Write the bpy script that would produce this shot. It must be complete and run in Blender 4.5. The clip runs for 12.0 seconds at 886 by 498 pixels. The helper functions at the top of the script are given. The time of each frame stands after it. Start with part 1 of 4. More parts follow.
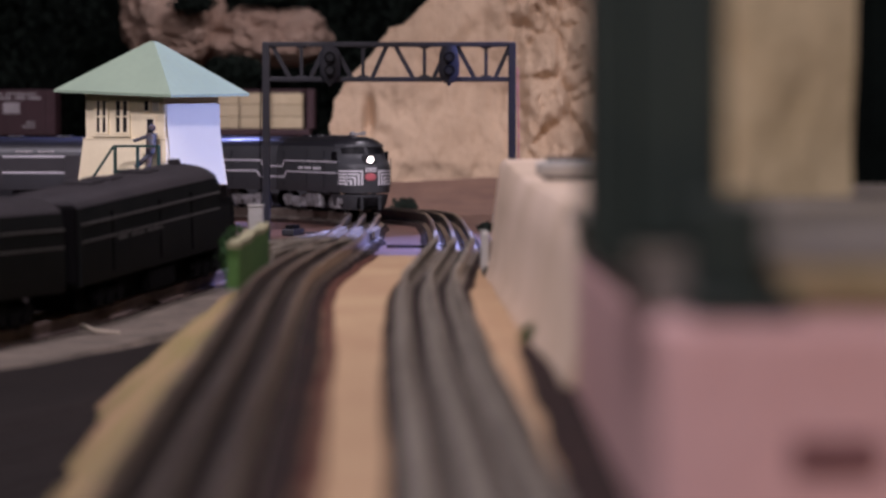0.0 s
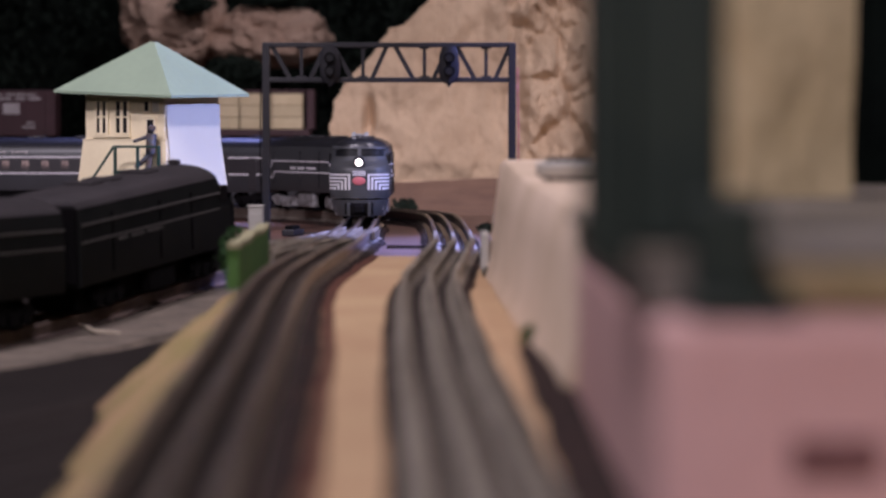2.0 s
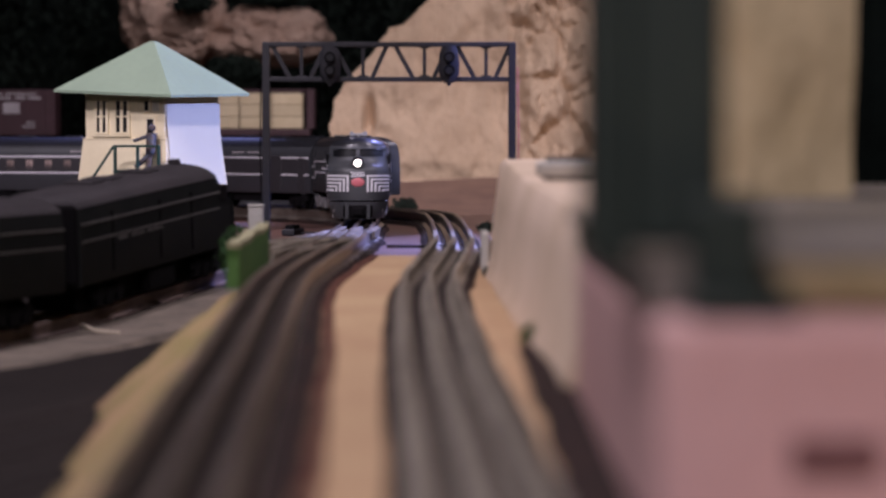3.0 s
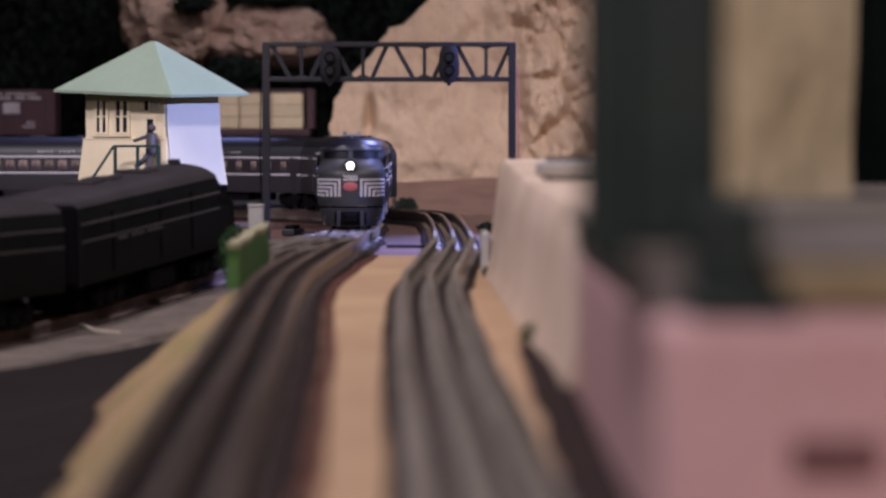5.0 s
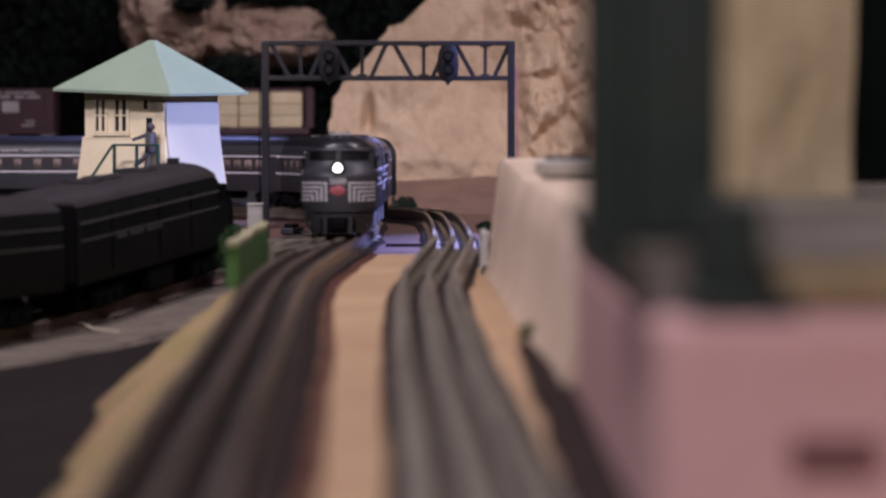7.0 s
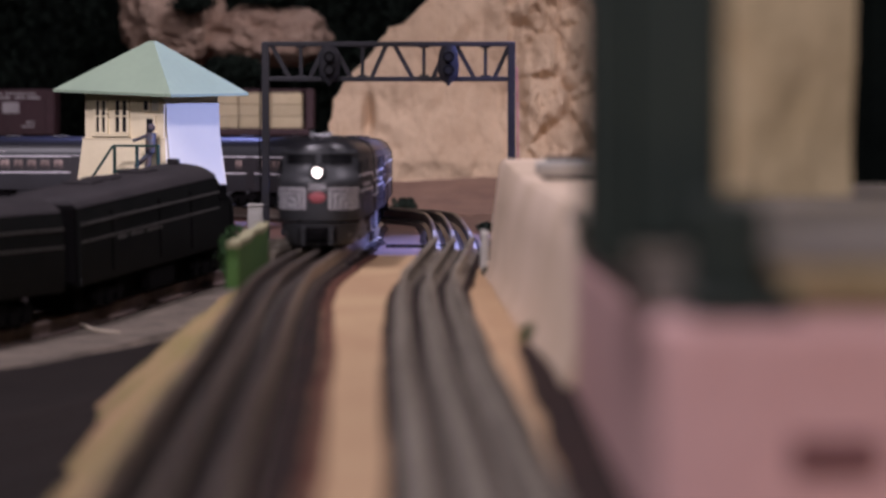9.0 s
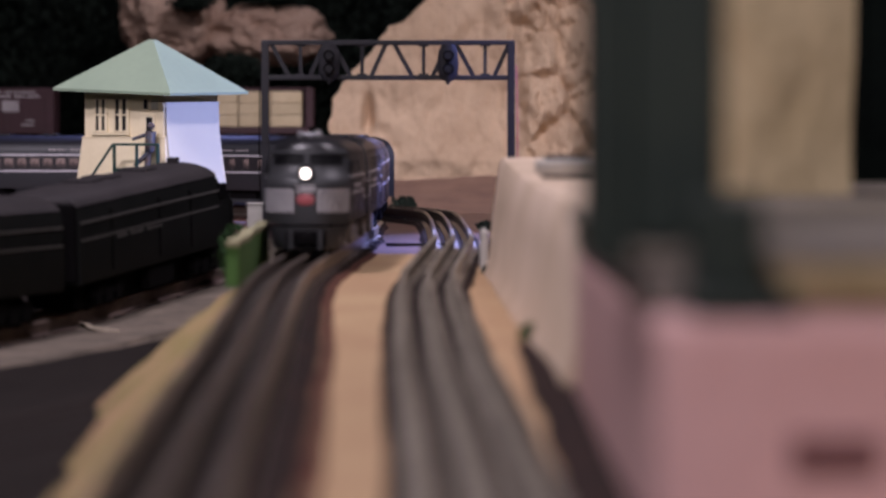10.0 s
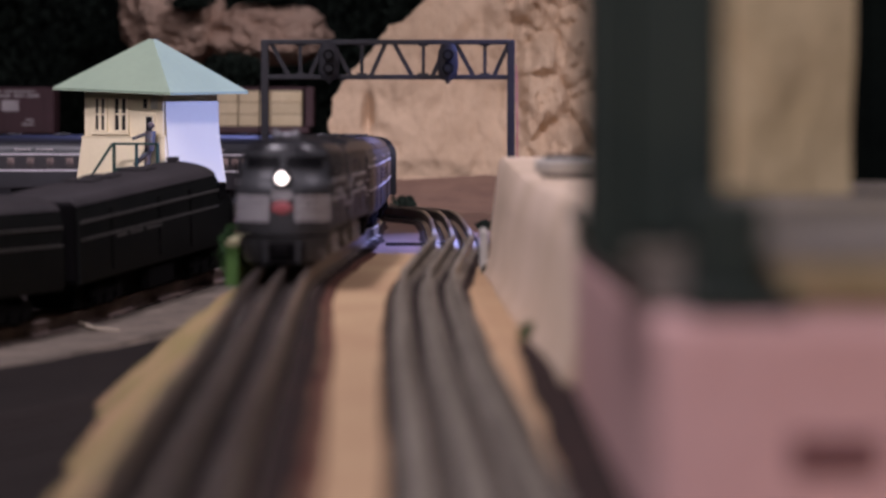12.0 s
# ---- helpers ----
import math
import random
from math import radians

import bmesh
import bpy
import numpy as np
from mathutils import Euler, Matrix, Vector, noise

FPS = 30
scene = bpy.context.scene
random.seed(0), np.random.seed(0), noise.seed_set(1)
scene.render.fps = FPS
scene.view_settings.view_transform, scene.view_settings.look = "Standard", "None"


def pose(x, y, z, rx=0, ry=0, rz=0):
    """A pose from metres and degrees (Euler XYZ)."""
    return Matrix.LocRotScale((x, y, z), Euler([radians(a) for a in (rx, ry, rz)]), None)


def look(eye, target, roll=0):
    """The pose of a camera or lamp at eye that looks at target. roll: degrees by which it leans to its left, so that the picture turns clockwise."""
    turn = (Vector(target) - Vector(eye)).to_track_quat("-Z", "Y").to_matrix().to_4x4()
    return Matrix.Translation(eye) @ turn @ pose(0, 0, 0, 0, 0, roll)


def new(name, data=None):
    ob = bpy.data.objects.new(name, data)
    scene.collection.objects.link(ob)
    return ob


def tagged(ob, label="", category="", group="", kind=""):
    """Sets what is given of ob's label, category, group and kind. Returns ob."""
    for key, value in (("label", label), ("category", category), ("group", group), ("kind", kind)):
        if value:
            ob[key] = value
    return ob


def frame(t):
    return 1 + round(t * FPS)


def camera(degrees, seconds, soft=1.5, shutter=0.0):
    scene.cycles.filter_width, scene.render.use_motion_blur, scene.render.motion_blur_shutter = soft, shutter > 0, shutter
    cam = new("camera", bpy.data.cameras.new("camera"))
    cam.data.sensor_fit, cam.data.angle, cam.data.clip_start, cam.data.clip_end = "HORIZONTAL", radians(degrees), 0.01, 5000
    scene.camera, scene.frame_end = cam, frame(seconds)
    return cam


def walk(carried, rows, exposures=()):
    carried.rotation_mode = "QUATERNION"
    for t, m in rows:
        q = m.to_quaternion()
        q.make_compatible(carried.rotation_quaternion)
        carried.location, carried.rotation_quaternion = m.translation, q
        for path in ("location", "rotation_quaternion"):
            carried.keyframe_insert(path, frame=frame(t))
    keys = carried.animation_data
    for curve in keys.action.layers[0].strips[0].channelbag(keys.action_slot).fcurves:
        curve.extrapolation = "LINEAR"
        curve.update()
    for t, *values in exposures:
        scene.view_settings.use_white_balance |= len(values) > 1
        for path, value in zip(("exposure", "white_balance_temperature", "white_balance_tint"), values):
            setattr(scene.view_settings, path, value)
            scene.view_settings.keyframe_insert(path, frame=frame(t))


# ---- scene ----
# The camera stands on the layout; it trembles by hundredths of a degree.
cam = camera(17.82, 12.0, soft=2.5, shutter=0.5)
cam.data.dof.use_dof = True
cam.data.dof.focus_distance = 2.90
cam.data.dof.aperture_fstop = 7.6
EYE_Z = 0.107
SWAY = [(0, 0, 0), (0.5, 1, 0), (1, 1.2, 0), (1.5, 3, 0), (2, 1, 0), (2.5, 0, 0), (3, 0, 0), (5, 0, 0), (5.5, 0, 0), (6, -1.6, 0), (6.5, -1.7, 0),
        (7, -2, -1.5), (9, -0.6, -1), (9.5, -3, -1), (10, -3, -1.6), (10.5, -0.8, -1.8), (11, -0.9, -1.9), (11.5, 0.8, -2), (12, -4, -2)]
walk(cam, [(t, pose(0, 0, EYE_Z, 87.594 + 0.01146 * up, 0, 0.01146 * side)) for t, up, side in SWAY],
     exposures=[(0, 0.0), (12, 0.0)])

# ---- light: a dim room, unseen warm ceiling lamps, a low front fill, four cool spots ----
world = bpy.data.worlds.new("room_air")
world.use_nodes = True
world.node_tree.nodes["Background"].inputs[0].default_value = (1.0, 0.86, 0.8, 1)
world.node_tree.nodes["Background"].inputs[1].default_value = 0.008
scene.world = world


def area_lamp(name, eye, target, size, power, colour):
    data = bpy.data.lights.new(name, "AREA")
    data.shape, data.size, data.energy, data.color = "DISK", size, power, colour
    ob = new(name, data)
    ob.matrix_world = look(eye, target)
    return ob


def spot_lamp(name, eye, target, degrees, radius, power, colour, blend=0.35):
    data = bpy.data.lights.new(name, "SPOT")
    data.spot_size, data.spot_blend, data.shadow_soft_size = radians(degrees), blend, radius
    data.energy, data.color = power, colour
    ob = new(name, data)
    ob.matrix_world = look(eye, target)
    return ob


WARM = (1.0, 0.885, 1.03)
spot_lamp("ceiling_spot_light", (-0.85, 1.45, 1.30), (-0.34, 3.05, 0.10), 30, 0.03, 90.0, WARM, 0.7)
area_lamp("warm_area_light", (-0.55, 1.60, 1.55), (-0.10, 1.75, 0.0), 0.16, 20.0, WARM)
area_lamp("warm_area_light", (0.62, 2.45, 1.55), (-0.08, 4.2, 0.20), 0.16, 20.0, WARM)
# unseen fill, well below the ceiling, added to brighten the pier's faces
area_lamp("warm_area_light", (-0.22, -0.10, 0.95), (0.10, 0.9, 0.0), 0.20, 11.3, WARM)
spot_lamp("cool_lamp_light", (0.52, 2.47, 0.66), (0.02, 2.60, 0.01), 24, 0.02, 72.0, (0.27, 0.33, 1.0), 0.45)
# unseen spot split off the junction one to tint the tower's side
spot_lamp("cool_lamp_light", (0.88, 2.72, 0.50), (-0.26, 3.02, 0.10), 19, 0.02, 86.0, (0.38, 0.44, 1.0), 0.6)
# unseen back spot added for blue glints along the rails
spot_lamp("cool_lamp_light", (0.30, 3.62, 0.90), (0.05, 2.74, 0.0), 19, 0.03, 80.0, (0.34, 0.38, 1.0), 0.6)


# unseen spot added to lay a blue edge on the coach roofs
spot_lamp("cool_lamp_light", (-0.34, 3.90, 0.72), (-0.38, 3.53, 0.08), 36, 0.02, 36.0, (0.34, 0.38, 1.0), 0.6)


# ---- materials ----
def mat(name, base, rough=0.7, second=None, scale=40.0, amount=0.5, metal=0.0, bump=0.0, bump_scale=None, island=0.0, emit=0.0, coat=0.0, spec=0.5):
    """A surface of two mixed tones at two scales, with fine relief."""
    m = bpy.data.materials.new(name)
    m.use_nodes = True
    nt = m.node_tree
    b = nt.nodes["Principled BSDF"]
    b.inputs["Roughness"].default_value = rough
    b.inputs["Metallic"].default_value = metal
    b.inputs["Specular IOR Level"].default_value = spec
    b.inputs["Coat Weight"].default_value = coat
    second = second or tuple(c * 0.72 for c in base)
    tc = nt.nodes.new("ShaderNodeTexCoord")
    big = nt.nodes.new("ShaderNodeTexNoise")
    big.inputs["Scale"].default_value, big.inputs["Detail"].default_value = scale, 5
    fine = nt.nodes.new("ShaderNodeTexNoise")
    fine.inputs["Scale"].default_value, fine.inputs["Detail"].default_value = scale * 9, 3
    add = nt.nodes.new("ShaderNodeMath")
    add.operation = "MULTIPLY_ADD"
    add.inputs[1].default_value = 0.45
    ramp = nt.nodes.new("ShaderNodeMapRange")
    ramp.inputs["From Min"].default_value, ramp.inputs["From Max"].default_value = 0.5, 0.95
    ramp.inputs["To Max"].default_value = amount * 2
    mix = nt.nodes.new("ShaderNodeMix")
    mix.data_type = "RGBA"
    mix.inputs["A"].default_value = (*base, 1)
    mix.inputs["B"].default_value = (*second, 1)
    nt.links.new(tc.outputs["Object"], big.inputs["Vector"])
    nt.links.new(tc.outputs["Object"], fine.inputs["Vector"])
    nt.links.new(fine.outputs["Fac"], add.inputs[0])
    nt.links.new(big.outputs["Fac"], add.inputs[2])
    nt.links.new(add.outputs[0], ramp.inputs["Value"])
    nt.links.new(ramp.outputs[0], mix.inputs["Factor"])
    out = mix.outputs["Result"]
    if island:
        info = nt.nodes.new("ShaderNodeObjectInfo")
        geo = nt.nodes.new("ShaderNodeNewGeometry")
        tot = nt.nodes.new("ShaderNodeMath")
        nt.links.new(info.outputs["Random"], tot.inputs[0])
        nt.links.new(geo.outputs["Random Per Island"], tot.inputs[1])
        rng = nt.nodes.new("ShaderNodeMapRange")
        rng.inputs["From Max"].default_value = 2.0
        rng.inputs["To Min"].default_value, rng.inputs["To Max"].default_value = 1 - island, 1 + island
        hsv = nt.nodes.new("ShaderNodeHueSaturation")
        nt.links.new(tot.outputs[0], rng.inputs["Value"])
        nt.links.new(rng.outputs[0], hsv.inputs["Value"])
        nt.links.new(out, hsv.inputs["Color"])
        out = hsv.outputs["Color"]
    nt.links.new(out, b.inputs["Base Color"])
    if bump:
        bn = nt.nodes.new("ShaderNodeTexNoise")
        bn.inputs["Scale"].default_value, bn.inputs["Detail"].default_value = bump_scale or scale * 4, 6
        bp = nt.nodes.new("ShaderNodeBump")
        bp.inputs["Strength"].default_value, bp.inputs["Distance"].default_value = bump, 0.002
        nt.links.new(tc.outputs["Object"], bn.inputs["Vector"])
        nt.links.new(bn.outputs["Fac"], bp.inputs["Height"])
        nt.links.new(bp.outputs["Normal"], b.inputs["Normal"])
    if emit:
        b.inputs["Emission Color"].default_value = (*base, 1)
        b.inputs["Emission Strength"].default_value = emit
    return m


BOARD = mat("tan_painted_board", (0.475, 0.325, 0.175), 0.85, (0.40, 0.25, 0.135), 11, 0.6, bump=0.15, bump_scale=160)
FAR_BOARD = mat("reddish_brown_far_board", (0.15, 0.078, 0.06), 0.5, (0.085, 0.046, 0.038), 14, 0.6, bump=0.25, bump_scale=120)
EDGE = mat("yellow_scenic_edge", (0.47, 0.285, 0.165), 0.95, (0.22, 0.20, 0.055), 20, 0.55, bump=0.9, bump_scale=70)
ROADBED = mat("dark_brown_roadbed", (0.011, 0.008, 0.007), 0.95, (0.034, 0.016, 0.012), 24, 0.45, bump=0.5, bump_scale=300, spec=0.2)
RAIL = mat("worn_tubular_steel_rail", (0.40, 0.355, 0.285), 0.45, (0.18, 0.155, 0.12), 26, 0.7, metal=0.35, bump=0.12)
# the main track takes a rail colour about half as bright
DARKER_RAIL = mat("darker_tubular_steel_rail", (0.21, 0.18, 0.152), 0.30, (0.09, 0.072, 0.06), 22, 0.7, metal=0.35, bump=0.12)
RUSTY_RAIL = mat("brown_siding_rail", (0.24, 0.17, 0.14), 0.6, (0.10, 0.07, 0.06), 26, 0.7, metal=0.1, bump=0.12)
RUST = mat("rust_red_dust", (0.12, 0.046, 0.029), 0.95, (0.065, 0.028, 0.02), 40, 0.6, bump=0.4, spec=0.2)
SLOPE = mat("brown_foot_slope", (0.27, 0.165, 0.115), 0.95, (0.19, 0.11, 0.08), 16, 0.6, bump=0.4, bump_scale=120)
# darkest rail colour, for the far curve only
BLACK_RAIL = mat("dark_tubular_rail", (0.13, 0.115, 0.11), 0.28, (0.045, 0.038, 0.036), 26, 0.7, metal=0.8, bump=0.12)
TIE = mat("brown_metal_tie", (0.035, 0.026, 0.023), 0.6, None, 60, 0.5, metal=0.3, island=0.3)
PLASTER = mat("tan_plaster_rock", (0.62, 0.46, 0.31), 0.92, (0.50, 0.36, 0.235), 11, 0.6, bump=0.8, bump_scale=60)
PILLAR = mat("yellowish_plaster_rock", (0.68, 0.55, 0.33), 0.92, (0.52, 0.41, 0.23), 14, 0.5, bump=0.6, bump_scale=40)
MAROON_HOLE = mat("dark_maroon_recess", (0.19, 0.085, 0.08), 0.9)
WINDSCREEN = mat("black_windscreen", (0.004, 0.004, 0.005), 0.5, None, 30, 0.2, spec=0.12)
TWIG = mat("pale_dry_twig", (0.58, 0.50, 0.38), 0.9)
ROCK = mat("brown_plaster_rock", (0.62, 0.455, 0.345), 0.95, (0.44, 0.30, 0.22), 9, 0.6, bump=0.6, bump_scale=45)
CREAM_WALL = mat("cream_plaster_wall", (0.72, 0.57, 0.44), 0.85, (0.57, 0.44, 0.31), 12, 0.6, bump=0.2)
DRAPE = mat("black_green_backdrop_cloth", (0.006, 0.0085, 0.0075), 1.0, (0.011, 0.016, 0.013), 8, 0.6, bump=0.5, spec=0.1)
PINK = mat("pink_painted_block", (0.60, 0.375, 0.35), 0.8, (0.50, 0.29, 0.26), 14, 0.5, bump=0.15)
COPING = mat("grey_weathered_coping", (0.105, 0.095, 0.098), 0.85, (0.18, 0.15, 0.10), 16, 0.6, bump=0.3)
TAN_COPING = mat("tan_crumbly_coping", (0.40, 0.29, 0.17), 0.95, (0.22, 0.17, 0.08), 26, 0.55, bump=0.7, bump_scale=70)
GREEN_POST = mat("dark_green_enamel", (0.014, 0.023, 0.018), 0.6, (0.024, 0.034, 0.024), 25, 0.4, spec=0.3)
BLACK = mat("black_painted_metal", (0.012, 0.012, 0.016), 0.55, (0.022, 0.021, 0.024), 60, 0.4, spec=0.35)
DARK = mat("dark_undergear", (0.006, 0.0055, 0.006), 0.85, None, 60, 0.4, spec=0.06)
LOCO = mat("dark_grey_locomotive_enamel", (0.043, 0.044, 0.047), 0.46, (0.031, 0.032, 0.035), 25, 0.4, spec=0.32)
LOCO_ROOF = mat("darker_grey_roof_enamel", (0.016, 0.016, 0.019), 0.33, None, 25, 0.4)
# parked train: shade painted near-black into the sides, light into the paler roof
OLD_LOCO = mat("dusty_shaded_enamel", (0.0058, 0.0068, 0.0068), 0.7, (0.011, 0.0115, 0.011), 30, 0.5, spec=0.12)
OLD_ROOF = mat("dusty_toplit_roof_enamel", (0.028, 0.025, 0.027), 0.7, (0.040, 0.035, 0.037), 30, 0.6, spec=0.22)
OLD_TRIM = mat("dusty_pale_line", (0.105, 0.10, 0.095), 0.6, None, 60, 0.4, spec=0.3)
STRIPE = mat("white_stripe_paint", (0.62, 0.60, 0.62), 0.45, None, 80, 0.2)
RED = mat("red_oval_badge_paint", (0.60, 0.15, 0.17), 0.4)
GLASS = mat("dark_window_glass", (0.008, 0.008, 0.010), 0.55, None, 30, 0.2, spec=0.3)
LENS = mat("lit_headlight_lens", (1.0, 0.86, 0.84), 0.2, (1.0, 0.86, 0.84), 30, 0.1, emit=6.0)
CHROME = mat("bright_chrome", (0.42, 0.42, 0.44), 0.35, None, 30, 0.2, metal=0.6)
SILVER = mat("silver_painted_truck", (0.42, 0.41, 0.42), 0.45, (0.16, 0.15, 0.15), 110, 0.8, metal=0.4, bump=0.3)
CAR = mat("grey_coach_enamel", (0.036, 0.037, 0.042), 0.42, (0.028, 0.029, 0.032), 30, 0.4)
CAR_BAND = mat("dark_coach_window_band", (0.034, 0.031, 0.034), 0.36, None, 30, 0.4, coat=0.08)
CAR_PANE = mat("lit_coach_window", (0.34, 0.25, 0.22), 0.3, (0.05, 0.04, 0.04), 30, 0.9, emit=0.015, island=0.7)
CREAM = mat("cream_moulded_plastic", (0.78, 0.68, 0.47), 0.6, (0.70, 0.60, 0.40), 30, 0.4, bump=0.05)
PAPER = mat("white_paper_sheet", (0.57, 0.545, 0.455), 0.9, (0.54, 0.51, 0.43), 14, 0.3, bump=0.05)
ROOF_GREEN = mat("pale_green_roof_plastic", (0.25, 0.32, 0.23), 0.55, (0.21, 0.275, 0.20), 16, 0.4)
MAROON = mat("maroon_boxcar_paint", (0.055, 0.020, 0.025), 0.6, (0.04, 0.016, 0.018), 30, 0.4)
LUMBER = mat("pale_yellow_lumber", (0.68, 0.56, 0.36), 0.7, (0.55, 0.44, 0.26), 30, 0.5, island=0.15)
LETTER = mat("faded_white_lettering", (0.42, 0.38, 0.38), 0.6)
GREEN = mat("grass_green_paint", (0.10, 0.22, 0.05), 0.85, (0.06, 0.14, 0.035), 40, 0.6, bump=0.5)
CREAM_TOP = mat("pale_cream_top", (0.36, 0.34, 0.20), 0.85, (0.28, 0.26, 0.15), 30, 0.5)
LEAF = mat("green_lichen_foliage", (0.045, 0.12, 0.035), 0.95, (0.03, 0.07, 0.022), 60, 0.5, island=0.4)
DARK_LEAF = mat("black_green_foliage", (0.019, 0.028, 0.021), 0.95, (0.011, 0.016, 0.012), 60, 0.5, island=0.7, spec=0.15)
WHITE_PLASTIC = mat("white_plastic", (0.55, 0.53, 0.48), 0.5, None, 40, 0.3)
BROWN_ROAD = mat("dark_brown_boards", (0.017, 0.0125, 0.011), 0.9, (0.012, 0.0085, 0.0075), 26, 0.6, bump=0.4, island=0.3, spec=0.2)
SHOULDER = mat("beige_grey_shoulder", (0.175, 0.14, 0.108), 0.9, (0.095, 0.078, 0.06), 30, 0.6, bump=0.4)
DENIM = mat("blue_painted_figure", (0.06, 0.09, 0.14), 0.7, (0.09, 0.06, 0.05), 150, 0.7)
RAILING = mat("dark_green_railing", (0.02, 0.055, 0.045), 0.5)
ROOM = mat("dim_room_wall", (0.06, 0.055, 0.055), 0.95, None, 3, 0.4)
CEILING = mat("ceiling_paint", (0.16, 0.15, 0.145), 0.95, None, 3, 0.4)
CARPET = mat("dark_carpet", (0.05, 0.045, 0.045), 1.0, None, 60, 0.5, bump=0.4)


# ---- mesh helpers ----
def part(name, bm, material, parent=None, label="", smooth=False):
    me = bpy.data.meshes.new(name)
    bmesh.ops.recalc_face_normals(bm, faces=bm.faces)
    bm.to_mesh(me)
    bm.free()
    me.materials.append(material)
    if smooth:
        me.shade_smooth()
        me.set_sharp_from_angle(angle=radians(40))
    ob = new(name, me)
    ob.parent = parent
    if label:
        tagged(ob, label)
    return ob


def thing(name, label, category, group="", kind="", m=None):
    ob = new(name)
    ob.empty_display_size = 0.02
    if m is not None:
        ob.matrix_world = m
    return tagged(ob, label, category, group, kind)


def box(bm, x0, x1, y0, y1, z0, z1, bevel=0.0, m=None):
    """A box between two corners, its edges rounded by bevel."""
    r = bmesh.ops.create_cube(bm, size=1)
    vs = r["verts"]
    for v in vs:
        v.co = Vector(((x0 + x1) / 2 + v.co.x * (x1 - x0), (y0 + y1) / 2 + v.co.y * (y1 - y0), (z0 + z1) / 2 + v.co.z * (z1 - z0)))
        if m is not None:
            v.co = m @ v.co
    if bevel:
        es = list({e for v in vs for e in v.link_edges})
        bmesh.ops.bevel(bm, geom=es, offset=bevel, segments=2, affect="EDGES", profile=0.5)
    return bm


def rod(bm, a, b, r0, r1=None, n=10):
    """A round bar from a to b."""
    a, b = Vector(a), Vector(b)
    m = Matrix.Translation((a + b) / 2) @ (b - a).to_track_quat("Z", "Y").to_matrix().to_4x4()
    bmesh.ops.create_cone(bm, cap_ends=True, segments=n, radius1=r0, radius2=r1 if r1 is not None else r0, depth=(b - a).length, matrix=m)
    return bm


def bar(bm, a, b, w, d):
    """A square bar from a to b, w wide and d deep."""
    a, b = Vector(a), Vector(b)
    m = Matrix.Translation((a + b) / 2) @ (b - a).to_track_quat("Z", "Y").to_matrix().to_4x4()
    return box(bm, -w / 2, w / 2, -d / 2, d / 2, -(b - a).length / 2, (b - a).length / 2, 0, m)


def loft(bm, rings, cap=True):
    """Closed rings of equal length, joined to a skin."""
    vs = [[bm.verts.new(p) for p in ring] for ring in rings]
    n = len(vs[0])
    for a, b in zip(vs, vs[1:]):
        for i in range(n):
            bm.faces.new((a[i], a[(i + 1) % n], b[(i + 1) % n], b[i]))
    if cap:
        bm.faces.new(vs[0])
        bm.faces.new(vs[-1])
    return bm


def sheet(bm, nx, ny, at):
    """A grid of points at(u, v), u and v from 0 to 1."""
    g = [[bm.verts.new(at(i / nx, j / ny)) for j in range(ny + 1)] for i in range(nx + 1)]
    for i in range(nx):
        for j in range(ny):
            bm.faces.new((g[i][j], g[i + 1][j], g[i + 1][j + 1], g[i][j + 1]))
    return bm


def fractal(x, y, z, octaves=5):
    return noise.fractal(Vector((x, y, z)), 0.9, 2.1, octaves)


def bez(points):
    """A smooth curve through points (x, y, z) in order of falling y: a function of arc length, with its length."""
    pts = [Vector(p) for p in points]
    fine = []
    for i in range(len(pts) - 1):
        p0, p1, p2, p3 = pts[max(i - 1, 0)], pts[i], pts[i + 1], pts[min(i + 2, len(pts) - 1)]
        for k in range(24):
            t = k / 24
            fine.append(0.5 * (2 * p1 + (p2 - p0) * t + (2 * p0 - 5 * p1 + 4 * p2 - p3) * t * t + (3 * p1 - p0 - 3 * p2 + p3) * t ** 3))
    fine.append(pts[-1])
    runs = [0.0]
    for a, b in zip(fine, fine[1:]):
        runs.append(runs[-1] + (b - a).length)
    xs, run = np.array([list(p) for p in fine]), np.array(runs)
    return (lambda u: Vector([float(np.interp(u, run, xs[:, k])) for k in range(3)])), runs[-1]


# ---- track plan: rail tops 14 mm over the board ----
RAIL_Z = 0.0145
START = Vector((-0.0862, 3.1095, RAIL_Z))
CURVE = 0.4134


def arc_points(cx, cy, r, z, a0, a1, n):
    return [(cx + r * math.cos(radians(a0 + (a1 - a0) * i / n)), cy + r * math.sin(radians(a0 + (a1 - a0) * i / n)), z) for i in range(n + 1)]


CX = START.x - CURVE
MAIN_STRAIGHT = [(-0.0875, 3.0, RAIL_Z), (-0.0855, 2.8, RAIL_Z), (-0.0868, 2.56, RAIL_Z), (-0.0895, 2.4, RAIL_Z), (-0.0965, 2.2, RAIL_Z), (-0.1025, 2.0, RAIL_Z),
                 (-0.1045, 1.85, RAIL_Z), (-0.0995, 1.6, RAIL_Z), (-0.0877, 1.22, RAIL_Z), (-0.0805, 0.96, RAIL_Z), (-0.0715, 0.69, RAIL_Z), (-0.0635, 0.45, RAIL_Z)]
MAIN_FAR = [(CX - 1.75 + 0.25 * i, START.y + CURVE, RAIL_Z) for i in range(7)]
MAIN_ARC = arc_points(CX, START.y, CURVE, RAIL_Z, 90, 0, 14)
main_at, MAIN_LEN = bez(MAIN_FAR + MAIN_ARC + MAIN_STRAIGHT)
